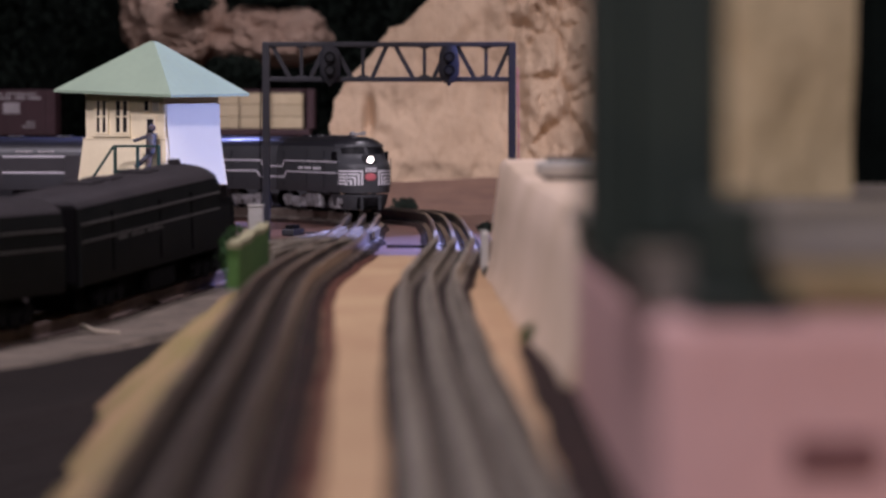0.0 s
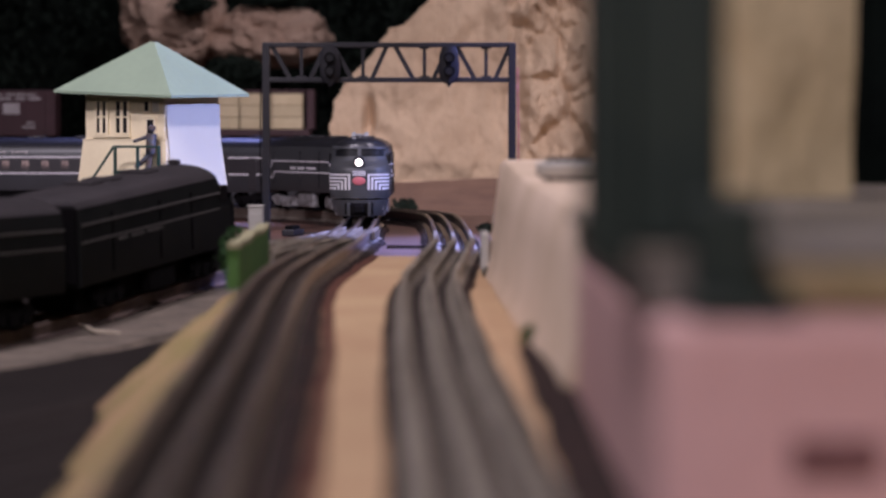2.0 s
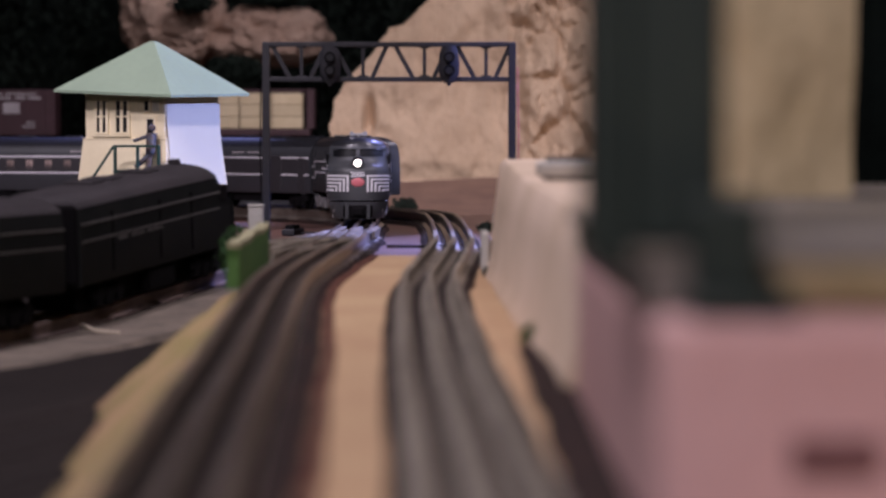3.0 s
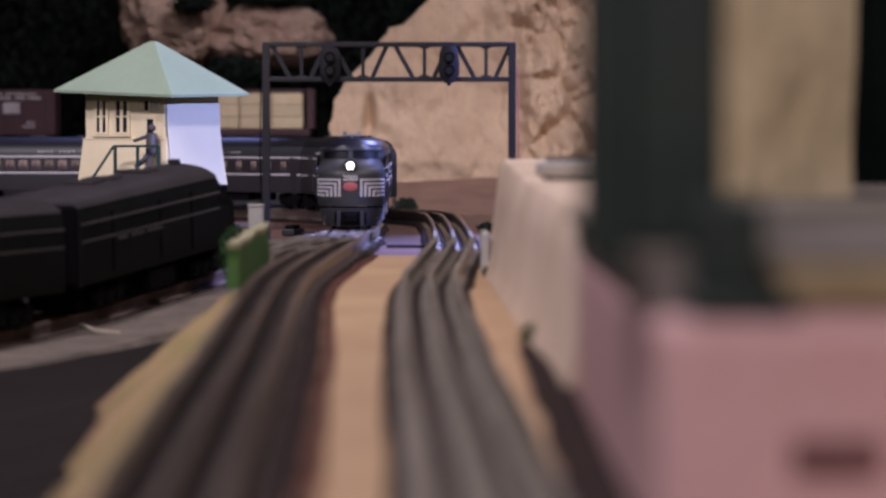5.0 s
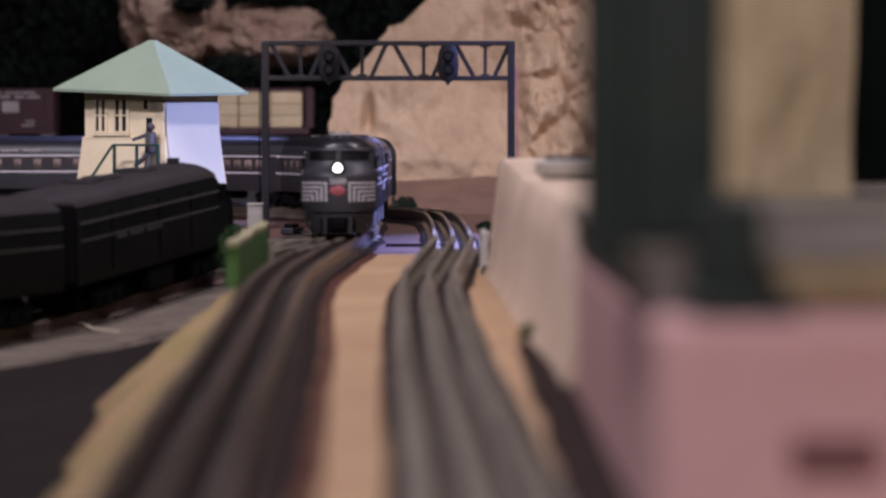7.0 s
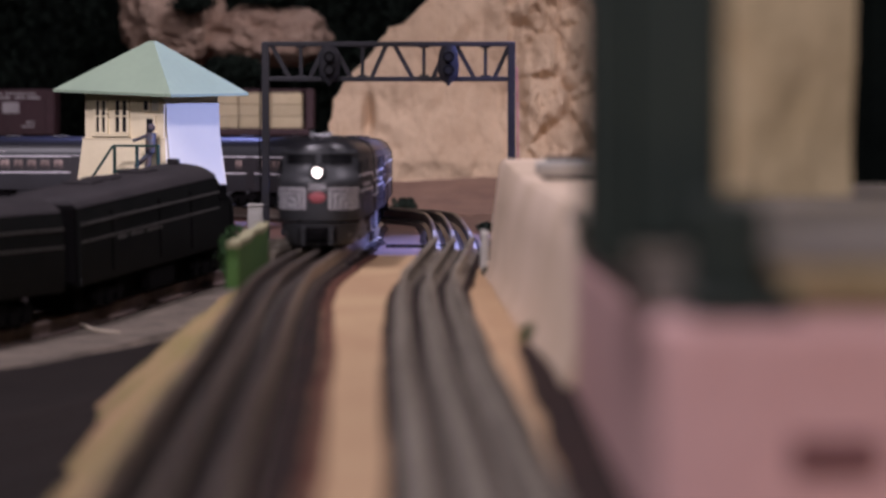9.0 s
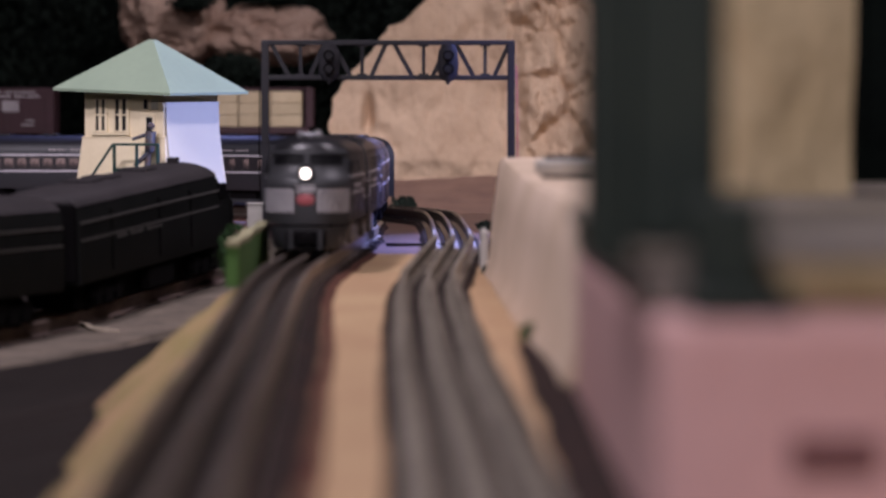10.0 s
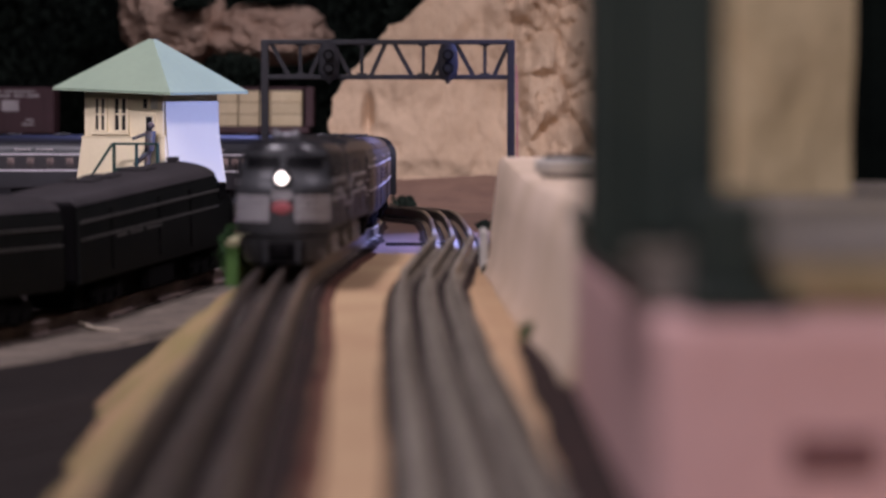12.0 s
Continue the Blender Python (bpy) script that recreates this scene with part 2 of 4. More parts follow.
SECOND = [(CX - 1.75 + 0.25 * i, START.y + CURVE + 0.085, RAIL_Z) for i in range(7)] + arc_points(CX, START.y, CURVE + 0.085, RAIL_Z, 90, 0, 14) + [
    (0.0036, 2.95, RAIL_Z), (0.0078, 2.68, RAIL_Z), (0.0092, 2.46, RAIL_Z), (0.0090, 2.40, RAIL_Z), (0.0066, 2.345, RAIL_Z), (-0.0064, 1.94, RAIL_Z), (-0.0085, 1.885, RAIL_Z), (-0.0086, 1.82, RAIL_Z),
    (-0.0077, 1.673, RAIL_Z), (-0.0047, 1.50, RAIL_Z), (0.0005, 1.22, RAIL_Z), (0.0075, 0.96, RAIL_Z), (0.0136, 0.693, RAIL_Z), (0.019, 0.45, RAIL_Z)]
second_at, SECOND_LEN = bez(SECOND)
U0 = min(range(int(MAIN_LEN * 1000)), key=lambda k: (main_at(k / 1000) - START).length) / 1000 - 0.0585
siding_at, SIDING_LEN = bez([(-0.13, 2.95, -0.006), (-0.17, 2.74, -0.012), (-0.212, 2.56, -0.018), (-0.268, 2.37, -0.030), (-0.311, 2.245, -0.0395), (-0.372, 2.06, -0.0455), (-0.46, 1.85, -0.0455), (-0.60, 1.55, -0.0455)])
spur_at, SPUR_LEN = bez([(-0.079, 2.72, RAIL_Z), (-0.092, 2.5, RAIL_Z), (-0.118, 2.26, RAIL_Z), (-0.131, 2.165, RAIL_Z)])


cross_at, CROSS_LEN = bez([(-0.088, 2.66, RAIL_Z - 0.0004), (-0.102, 2.53, RAIL_Z - 0.0004), (-0.124, 2.42, RAIL_Z - 0.0004), (-0.152, 2.31, RAIL_Z - 0.0004)])


def side_of(at, u, length):
    d = at(min(u + 0.004, length)) - at(max(u - 0.004, 0))
    d.z = 0
    d.normalize()
    return Vector((d.y, -d.x, 0)), d


def track(name, label, at, length, u0, u1, ties=True, bed=True, fringe=False, bed_w=0.027, shoulder=(0.0, 0.0), rail_m=RAIL):
    """Three-rail tubular track on a dark roadbed: rails, ties and bed as parts."""
    top = thing(name, label, "model track")
    n = max(8, int((u1 - u0) / 0.02))
    us = [u0 + (u1 - u0) * i / n for i in range(n + 1)]
    profile = [(-0.0056, -0.0128), (-0.0054, -0.0110), (-0.0014, -0.0098), (-0.0011, -0.0060), (-0.0021, -0.0042), (-0.0022, -0.0014), (-0.0011, 0.0), (0.0011, 0.0), (0.0022, -0.0014), (0.0021, -0.0042), (0.0011, -0.0060), (0.0014, -0.0098), (0.0054, -0.0110), (0.0056, -0.0128)]
    for off in (-0.016, 0.0, 0.016):
        bm = bmesh.new()
        rings = []
        for u in us:
            p, (s, d) = at(u), side_of(at, u, length)
            rings.append([p + s * (off + a) + Vector((0, 0, b)) for a, b in profile])
        loft(bm, rings)
        part("rail", bm, rail_m, top, smooth=True)
    if bed:
        bm = bmesh.new()
        rings = []
        for k, u in enumerate(us):
            p, (s, d) = at(u), side_of(at, u, length)
            w = bed_w + 0.0012 * noise.noise(Vector((u * 12, off, 3.3)))
            near = min(1.0, max(0.0, (1.95 - p.y) / 0.9))
            wr = w + shoulder[0] * near + 0.001 * noise.noise(Vector((u * 14, 9.1, 1.3)))
            wl = w + shoulder[1] * min(1.0, near * 1.6) + 0.0012 * noise.noise(Vector((u * 16, 4.1, 7.3)))
            rings.append([p + s * a + Vector((0, 0, b)) for a, b in ((-wl - 0.004, -0.0172), (-wl, -0.0125), (wr, -0.0125), (wr + 0.004, -0.0172))])
        loft(bm, rings)
        part("roadbed", bm, ROADBED, top)
        if fringe:
            # rust-red dust that has settled along the bed
            bm = bmesh.new()
            rings_f = [[ring[0] + (ring[0] - ring[3]).normalized() * (a + 0.0012 * noise.noise(Vector((k * 0.3, a * 900, 2.0)))) + Vector((0, 0, 0.0046 - b)) for a, b in ((-0.001, 0.0013), (0.0010, 0.0012), (0.0052, 0.0018), (0.0056, 0.0034))]
                       for k, ring in enumerate(rings) if ring[0].y < 2.42]
            loft(bm, rings_f)
            part("dust_fringe", bm, RUST, top, "rust-red dust along the bed")
    if ties:
        tie = bmesh.new()
        box(tie, -0.024, 0.024, -0.005, 0.005, -0.0135, -0.0114, 0.0004)
        first = part("tie", tie, TIE, top)
        u, k = u0 + 0.03, 0
        while u < u1 - 0.01:
            p, (s, d) = at(u), side_of(at, u, length)
            ob = first if k == 0 else new("tie", first.data)
            ob.parent = top
            ob.matrix_local = Matrix.Translation(p) @ Matrix.Rotation(math.atan2(-d.x, d.y), 4, "Z")
            u += 0.064
            k += 1
    return top


# ---- the room and the boards ----
def room():
    bm = box(bmesh.new(), -3.0, 3.0, -2.0, 6.0, -0.95, -0.90)
    tagged(part("floor", bm, CARPET), "dark carpeted floor under the layout table", "floor", kind="structure")
    bm = box(bmesh.new(), -3.0, 3.0, -2.0, 6.0, 1.6, 1.65)
    tagged(part("ceiling", bm, CEILING), "plain painted ceiling over the layout room", "ceiling", kind="structure")
    for nm, b in (("wall_north", (-3.0, 3.0, 6.0, 6.06)), ("wall_south", (-3.0, 3.0, -2.06, -2.0)), ("wall_west", (-3.06, -3.0, -2.0, 6.0)), ("wall_east", (3.0, 3.06, -2.0, 6.0))):
        bm = box(bmesh.new(), b[0], b[1], b[2], b[3], -0.95, 1.65)
        tagged(part(nm, bm, ROOM), "plain dim painted wall of the layout room", "wall", kind="structure")


def boards():
    # main board, with its scenic edge facing the lower road
    def edge_x(y):
        return float(np.interp(y, [0.2, 0.9, 1.3, 1.75, 3.0], [-0.098, -0.107, -0.119, -0.127, -0.14])) + 0.005 * noise.noise(Vector((y * 9, 0.3, 0)))

    bm = bmesh.new()
    ys = [0.2 + 0.02 * i for i in range(113)]
    rings = []
    for y in ys:
        x = edge_x(y)
        z = 0.0001 * noise.noise(Vector((y * 30, 0, 5)))
        rings.append([(x, y, z - 0.001), (x - 0.003, y, -0.008), (x - 0.008, y, -0.03), (x - 0.012, y, -0.075), (0.9, y, -0.075), (0.9, y, -0.0003)])
    loft(bm, rings)
    tagged(part("ground_board", bm, BOARD, smooth=True), "tan painted plywood board carrying the main tracks", "layout board", kind="structure")
    bm = bmesh.new()
    rings = []
    for y in ys:
        x = edge_x(y)
        w = 0.003 + 0.003 * noise.noise(Vector((y * 14, 2.3, 0)))
        xo = float(np.interp(y, [0.2, 1.25, 1.66, 2.0, 2.35], [-0.123, -0.166, -0.201, -0.200, -0.165])) + 0.011 * fractal(y * 16, 1.0, 2.0)
        rings.append([(x + w, y, 0.0008), (x + 0.004, y, 0.0035 + 0.002 * noise.noise(Vector((y * 40, 7, 0)))), (x - 0.004, y, -0.0005), (x * 0.65 + xo * 0.35, y, -0.012 + 0.004 * fractal(y * 25, 3.0, 0.0)),
                      (x * 0.3 + xo * 0.7, y, -0.034 + 0.004 * fractal(y * 25, 8.0, 0.0)), (xo, y, -0.0555), (xo - 0.002, y, -0.075), (x - 0.004, y, -0.075)])
    loft(bm, rings)
    tagged(part("ground_edge", bm, EDGE, smooth=True), "crumbly yellow scenic edge along the board", "scenic edge", kind="structure")
    bm = bmesh.new()
    sheet(bm, 60, 40, lambda u, v: (-0.14 + (-2.1 * max(0.0, v - 0.12)) + (1.0 + 2.1 * max(0.0, v - 0.12)) * u, 2.435 + 2.9 * v, -0.002 + 0.0012 * noise.noise(Vector((u * 60, v * 50, 1)))))
    tagged(part("ground", bm, FAR_BOARD, smooth=True), "reddish tan painted far board of the layout", "layout board", kind="structure")
    bm = bmesh.new()
    box(bm, -2.2, 1.2, 0.1, 5.4, -0.11, -0.085)
    tagged(part("layout_table", bm, BROWN_ROAD), "dark plywood table top under the layout", "table", kind="structure")
    # lower ground beneath the siding, sloping with it
    def low_z(y):
        return float(np.interp(y, [1.5, 2.06, 2.245, 2.56, 2.74], [-0.0585, -0.0585, -0.0565, -0.0355, -0.022]))

    bm = bmesh.new()
    sheet(bm, 30, 60, lambda u, v: (-1.6 + 1.45 * u, 0.2 + 2.55 * v, low_z(0.2 + 2.55 * v) - 0.0006))
    tagged(part("ground_lower", bm, BROWN_ROAD), "dark brown lower ground beside the board", "ground", kind="structure")
    # beige shoulder along the siding
    bm = bmesh.new()
    n = 60
    rows = []
    for i in range(n + 1):
        u = 0.33 + 1.2 * i / n
        p, (s, d) = siding_at(min(u, SIDING_LEN)), side_of(siding_at, min(u, SIDING_LEN), SIDING_LEN)
        w = 0.104 + 0.008 * noise.noise(Vector((u * 12, 8, 0)))
        rows.append([p + -s * a + Vector((0, 0, b)) for a, b in ((0.028, -0.0172), (0.03, -0.0105), (w - 0.004, -0.0115 + 0.001 * noise.noise(Vector((u * 50, 1, 1)))), (w, -0.0178))])
    loft(bm, rows)
    tagged(part("siding_shoulder", bm, SHOULDER), "beige weathered shoulder beside the siding", "shoulder", kind="structure")
    # board road in front of it: long dark planks
    road = thing("plank_road", "dark brown plank road on the lower ground", "road", kind="structure")
    bm = bmesh.new()
    box(bm, -0.0066, 0.0066, -1.1, 1.1, 0, 0.003, 0.0006)
    first = part("plank", bm, BROWN_ROAD, road)
    for i in range(30):
        ob = first if i == 0 else new("plank", first.data)
        ob.parent = road
        off = 0.008 + 0.0140 * i
        ob.matrix_local = pose(-0.262 + 0.96 * off, 2.13 - 0.27 * off - 0.55, -0.0582 + 0.0005 * (i * 7 % 4), 0, 0, -16)
    # dark strip laid on the board beside the pier
    bm = bmesh.new()
    rows = []
    for i in range(31):
        y = 0.40 + 0.98 * i / 30
        x = 0.0365 + 0.002 * noise.noise(Vector((y * 12, 4, 2)))
        rows.append([(x, y, 0.0003), (x + 0.003, y, 0.0022), (0.060 - 0.045 * max(0.0, y - 1.0), y, 0.0026), (0.060 - 0.045 * max(0.0, y - 1.0), y, 0.0003)])
    loft(bm, rows)
    tagged(part("dark_strip", bm, ROADBED), "dark reddish strip between track and pier", "ground", kind="structure")
    bm = bmesh.new()
    rod(bm, (-0.303, 2.30, -0.0482), (-0.270, 2.19, -0.0484), 0.0018, 0.0015, 7)
    rod(bm, (-0.270, 2.19, -0.0484), (-0.248, 2.165, -0.0482), 0.0015, 0.0008, 7)
    tagged(part("twig", bm, TWIG), "pale twig lying on the beige shoulder", "twig")


def mountains():
    # the big plaster cliff behind the junction
    def face(u, v):
        x = -0.24 + 0.74 * u
        z = -0.01 + 0.60 * v
        low = min(1.0, max(0.0, (0.041 + 0.004 * math.sin(x * 14) - z) / 0.041))
        lean = 0.20 * max(0.0, v - 0.12) + 0.022 * low ** 0.7
        ridge = 0.05 * fractal(x * 3.0, 2.0, z * 2.2) + 0.014 * fractal(x * 11, 5.0, z * 5) + 0.005 * fractal(x * 45, 3.0, z * 30)
        ridge -= 0.035 * math.exp(-((x + 0.103) / 0.007) ** 2 - ((z - 0.128) / 0.026) ** 2)
        crag = 0.16 + 1.15 * min(1.0, max(0.0, (x - 0.075) * 22))
        cell = noise.voronoi(Vector((x * 16 + 0.4 * z, 0.5, z * 13)))[0]
        ridge += crag * (0.055 * min(0.6, cell[1] - cell[0]) + 0.015 * fractal(x * 36, 1.0, z * 24))
        y = 3.93 + lean - ridge * 0.8 * (1 - 0.85 * min(1.0, low * 4))
        # its left shoulder ends in a steep broken edge
        edge = float(np.interp(z, [0.0, 0.10, 0.148, 0.17, 0.244, 0.252, 0.256, 0.29, 0.60], [-0.15, -0.158, -0.155, -0.14, -0.078, -0.076, -0.056, -0.02, 0.10]))
        edge += 0.006 * fractal(1.0, z * 30, 3)
        if x < edge:
            y += (edge - x) * 2.5
            x = edge + (edge - x) * 0.05
        return (x, y, z)

    bm = bmesh.new()
    sheet(bm, 300, 220, face)
    tagged(part("mountain", bm, PLASTER, smooth=True), "tan plaster mountain with a cracked rock face", "mountain", kind="structure")
    bm = bmesh.new()

    # separate slope below the cliff, in a darker brown than the plaster
    def bank(u, v):
        x = -0.13 + 0.42 * u
        return (x, 3.60 + 0.05 * math.sin(x * 9) + 0.29 * v + 0.05 * max(0.0, -x), -0.004 + (0.043 + 0.003 * math.sin(x * 23)) * v ** 1.3 + 0.003 * fractal(x * 20, v * 3, 2.0) * v)

    sheet(bm, 80, 24, bank)
    tagged(part("ground_slope", bm, SLOPE, smooth=True), "smooth brown slope at the mountain's foot", "ground", kind="structure")
    def outcrop(cx, cz, rx, rz, seed, label):
        bm = bmesh.new()

        def rock(u, v):
            a, c = u * math.tau, (v - 0.5) * math.pi * 0.98
            p = Vector((math.cos(a) * math.cos(c), math.sin(a) * math.cos(c), math.sin(c)))
            cell = noise.voronoi(Vector((p.x * 1.7 + seed, p.y * 1.7, p.z * 1.5)))[0]
            r = 0.95 + 0.12 * fractal(p.x * 1.4 + seed, p.y * 1.4, p.z * 1.4) + 0.20 * min(0.5, cell[1] - cell[0]) + 0.05 * fractal(p.x * 5, p.y * 5, p.z * 5 + seed) + 0.035 * fractal(p.x * 14, p.y * 14, p.z * 9 + seed)
            p = Vector([math.copysign(abs(c) ** 0.8, c) for c in p])
            return (cx + rx * r * p.x, 4.75 + 0.11 * r * p.y, cz + rz * r * p.z)

        sheet(bm, 170, 100, rock)
        tagged(part("rock_outcrop", bm, ROCK, smooth=True), label, "rock", kind="structure")

    outcrop(-0.448, 0.300, 0.088, 0.082, 0.0, "tall brown plaster outcrop before the dark backdrop")
    outcrop(-0.292, 0.264, 0.098, 0.050, 4.7, "low brown plaster outcrop before the dark backdrop")
    bm = bmesh.new()
    sheet(bm, 80, 20, lambda u, v: (-1.6 + 2.6 * u, 5.25 + 0.03 * math.sin(u * 90) + 0.02 * noise.noise(Vector((u * 20, v * 4, 0))), -0.1 + 1.7 * v))
    tagged(part("backdrop", bm, DRAPE, smooth=True), "almost black green cloth hung behind the layout", "backdrop", kind="structure")
    rnd = random.Random(21)
    vs, fs = [], []
    for i in range(9000):
        x, z = -0.95 + 1.05 * rnd.random(), 0.06 + 0.48 * rnd.random()
        c = Vector((x, 5.02 + 0.12 * noise.noise(Vector((x * 9, z * 9, 0))) + 0.05 * rnd.random(), z))
        q = Euler((rnd.random() * 6, rnd.random() * 6, rnd.random() * 6)).to_matrix()
        s = 0.006 + 0.008 * rnd.random()
        n = len(vs)
        vs += [c + q @ Vector(p) for p in ((-s, 0, 0), (0, -s * 0.5, 0.2 * s), (s, 0, 0), (0, s * 0.5, 0.2 * s))]
        fs.append((n, n + 1, n + 2, n + 3))
    me = bpy.data.meshes.new("foliage")
    me.from_pydata(vs, [], fs)
    me.materials.append(DARK_LEAF)
    tagged(new("foliage", me), "dense black-green foliage before the backdrop", "foliage", kind="stuff")
    # shelf with the upper line
    bm = box(bmesh.new(), -1.6, -0.16, 3.98, 4.3, -0.02, 0.0785, 0.004)
    tagged(part("upper_shelf", bm, BLACK), "black painted shelf carrying the upper line", "shelf", kind="structure")


def abutment():
    # cream retaining wall beside the second track, leaning back
    bm = bmesh.new()
    rows = []
    n = 60
    for i in range(n + 1):
        t = i / n
        y = 2.15 - 1.0 * t
        x0 = 0.0325 + 0.019 * t
        h = float(np.interp(y, [1.15, 1.8, 2.1, 2.15], [0.070, 0.075, 0.0835, 0.085])) + 0.0008 * noise.noise(Vector((t * 20, 3, 4)))
        w = 0.0010 * noise.noise(Vector((t * 7, 0, 4)))
        rows.append([(x0 - 0.003 + w, y, 0.0), (x0 + 0.002 + w, y, 0.012), (x0 + 0.007 + w * 0.6, y, 0.05), (x0 + 0.011, y, h - 0.004), (x0 + 0.014, y, h), (x0 + 0.075, y, h), (x0 + 0.075, y, 0.0)])
    loft(bm, rows)
    tagged(part("retaining_wall", bm, CREAM_WALL, smooth=True), "cream plaster retaining wall beside the track", "wall", kind="structure")
    # white end post of the wall
    bm = box(bmesh.new(), 0.0285, 0.0345, 2.10, 2.16, 0.0, 0.031, 0.002)
    tagged(part("wall_end_post", bm, WHITE_PLASTIC), "small white post at the wall's end", "post")
    # a round lid lying on the wall
    lid = thing("round_lid", "white-rimmed round lid lying on the wall", "lid", m=pose(0.0790, 1.80, 0.0756))
    bm = bmesh.new()
    loft(bm, [[(r * math.cos(k * math.tau / 32), r * math.sin(k * math.tau / 32), z) for k in range(32)] for r, z in ((0.0180, 0.0020), (0.0200, 0.0045), (0.0200, 0.0105), (0.0180, 0.0118), (0.0165, 0.0095))])
    part("rim", bm, WHITE_PLASTIC, lid, "scuffed white rim", smooth=True)
    bm = bmesh.new()
    # the lower black disc paints the shadow beneath the rim
    rod(bm, (0, 0, 0.0), (0, 0, 0.0030), 0.0150, 0.0165, 28)
    rod(bm, (0, 0, 0.0085), (0, 0, 0.0145), 0.0155, 0.0130, 28)
    part("cap", bm, BLACK, lid, "dark centre cap, with painted shade below the rim", smooth=True)


def pink_tower():
    top = thing("bridge_pier", "pink block pier with a dark green steel column", "bridge pier")
    bm = bmesh.new()
    box(bm, 0.0525, 0.26, 0.69, 1.10, 0.0, 0.0600, 0.004)
    block = part("block", bm, PINK, top, "pink painted masonry block")
    bm = bmesh.new()
    box(bm, 0.0850, 0.1080, 0.6885, 0.70, 0.0215, 0.0320, 0.002)
    part("recess", bm, MAROON_HOLE, block, "dark opening in the block")
    bm = bmesh.new()
    rings = []
    for i in range(25):
        x = 0.0800 + 0.190 * i / 24
        w = 0.002 * noise.noise(Vector((x * 60, 2, 1)))
        rings.append([(x, 0.727 + w, 0.0602), (x, 0.724 + w, 0.066), (x, 0.729 + w, 0.0715), (x, 1.24, 0.0715), (x, 1.24, 0.0602)])
    loft(bm, rings)
    part("coping", bm, TAN_COPING, top, "tan yellowish crumbly coping")
    bm = bmesh.new()
    box(bm, 0.0520, 0.0798, 0.727, 1.10, 0.0602, 0.0714, 0.0015)
    part("coping_end", bm, COPING, top, "grey weathered coping stone")
    bm = bmesh.new()
    box(bm, 0.0490, 0.40, 0.735, 1.10, 0.0715, 0.0760, 0.0015)
    part("deck", bm, COPING, top, "grey weathered deck slab")
    bm = bmesh.new()
    box(bm, 0.125, 0.40, 1.1003, 1.62, 0.0600, 0.0757, 0.0015)
    part("rear_deck", bm, COPING, top, "grey weathered deck slab")
    bm = bmesh.new()
    box(bm, 0.0500, 0.0745, 0.745, 0.775, 0.0761, 0.34, 0.0025)
    box(bm, 0.0405, 0.0500, 0.745, 0.775, 0.0700, 0.34, 0.0015)
    col = part("column", bm, GREEN_POST, top, "dark green enamelled column")
    bm = bmesh.new()
    box(bm, 0.0610, 0.0880, 0.693, 0.7225, 0.0601, 0.0665, 0.0015)
    box(bm, 0.0625, 0.0800, 0.700, 0.7225, 0.0660, 0.0900, 0.0020)
    part("column_foot", bm, GREEN_POST, col, "bolted green foot bracket")
    bm = bmesh.new()
    box(bm, 0.0378, 0.0420, 0.743, 0.777, 0.0740, 0.33, 0.001)
    part("flange", bm, GREEN_POST, col)
    for x in (0.066, 0.083):
        bm = bmesh.new()
        rod(bm, (x, 0.699, 0.0665), (x, 0.699, 0.0685), 0.0018, 0.0018, 6)
        part("bolt", bm, BLACK, col)
    # tan rock behind it
    bm = bmesh.new()

    def face(u, v):
        x, z = 0.09 + 0.111 * u, 0.0755 + 0.30 * v
        y = 1.33 - 0.007 * fractal(x * 30, 4.0, z * 16) + (0.10 * max(0, u - 0.93) / 0.07)
        return (x + 0.004 * v, y, z)

    sheet(bm, 40, 60, face)
    tagged(part("rock_pillar", bm, PILLAR, smooth=True), "tan yellowish plaster rock rising behind the pier", "rock", kind="structure")


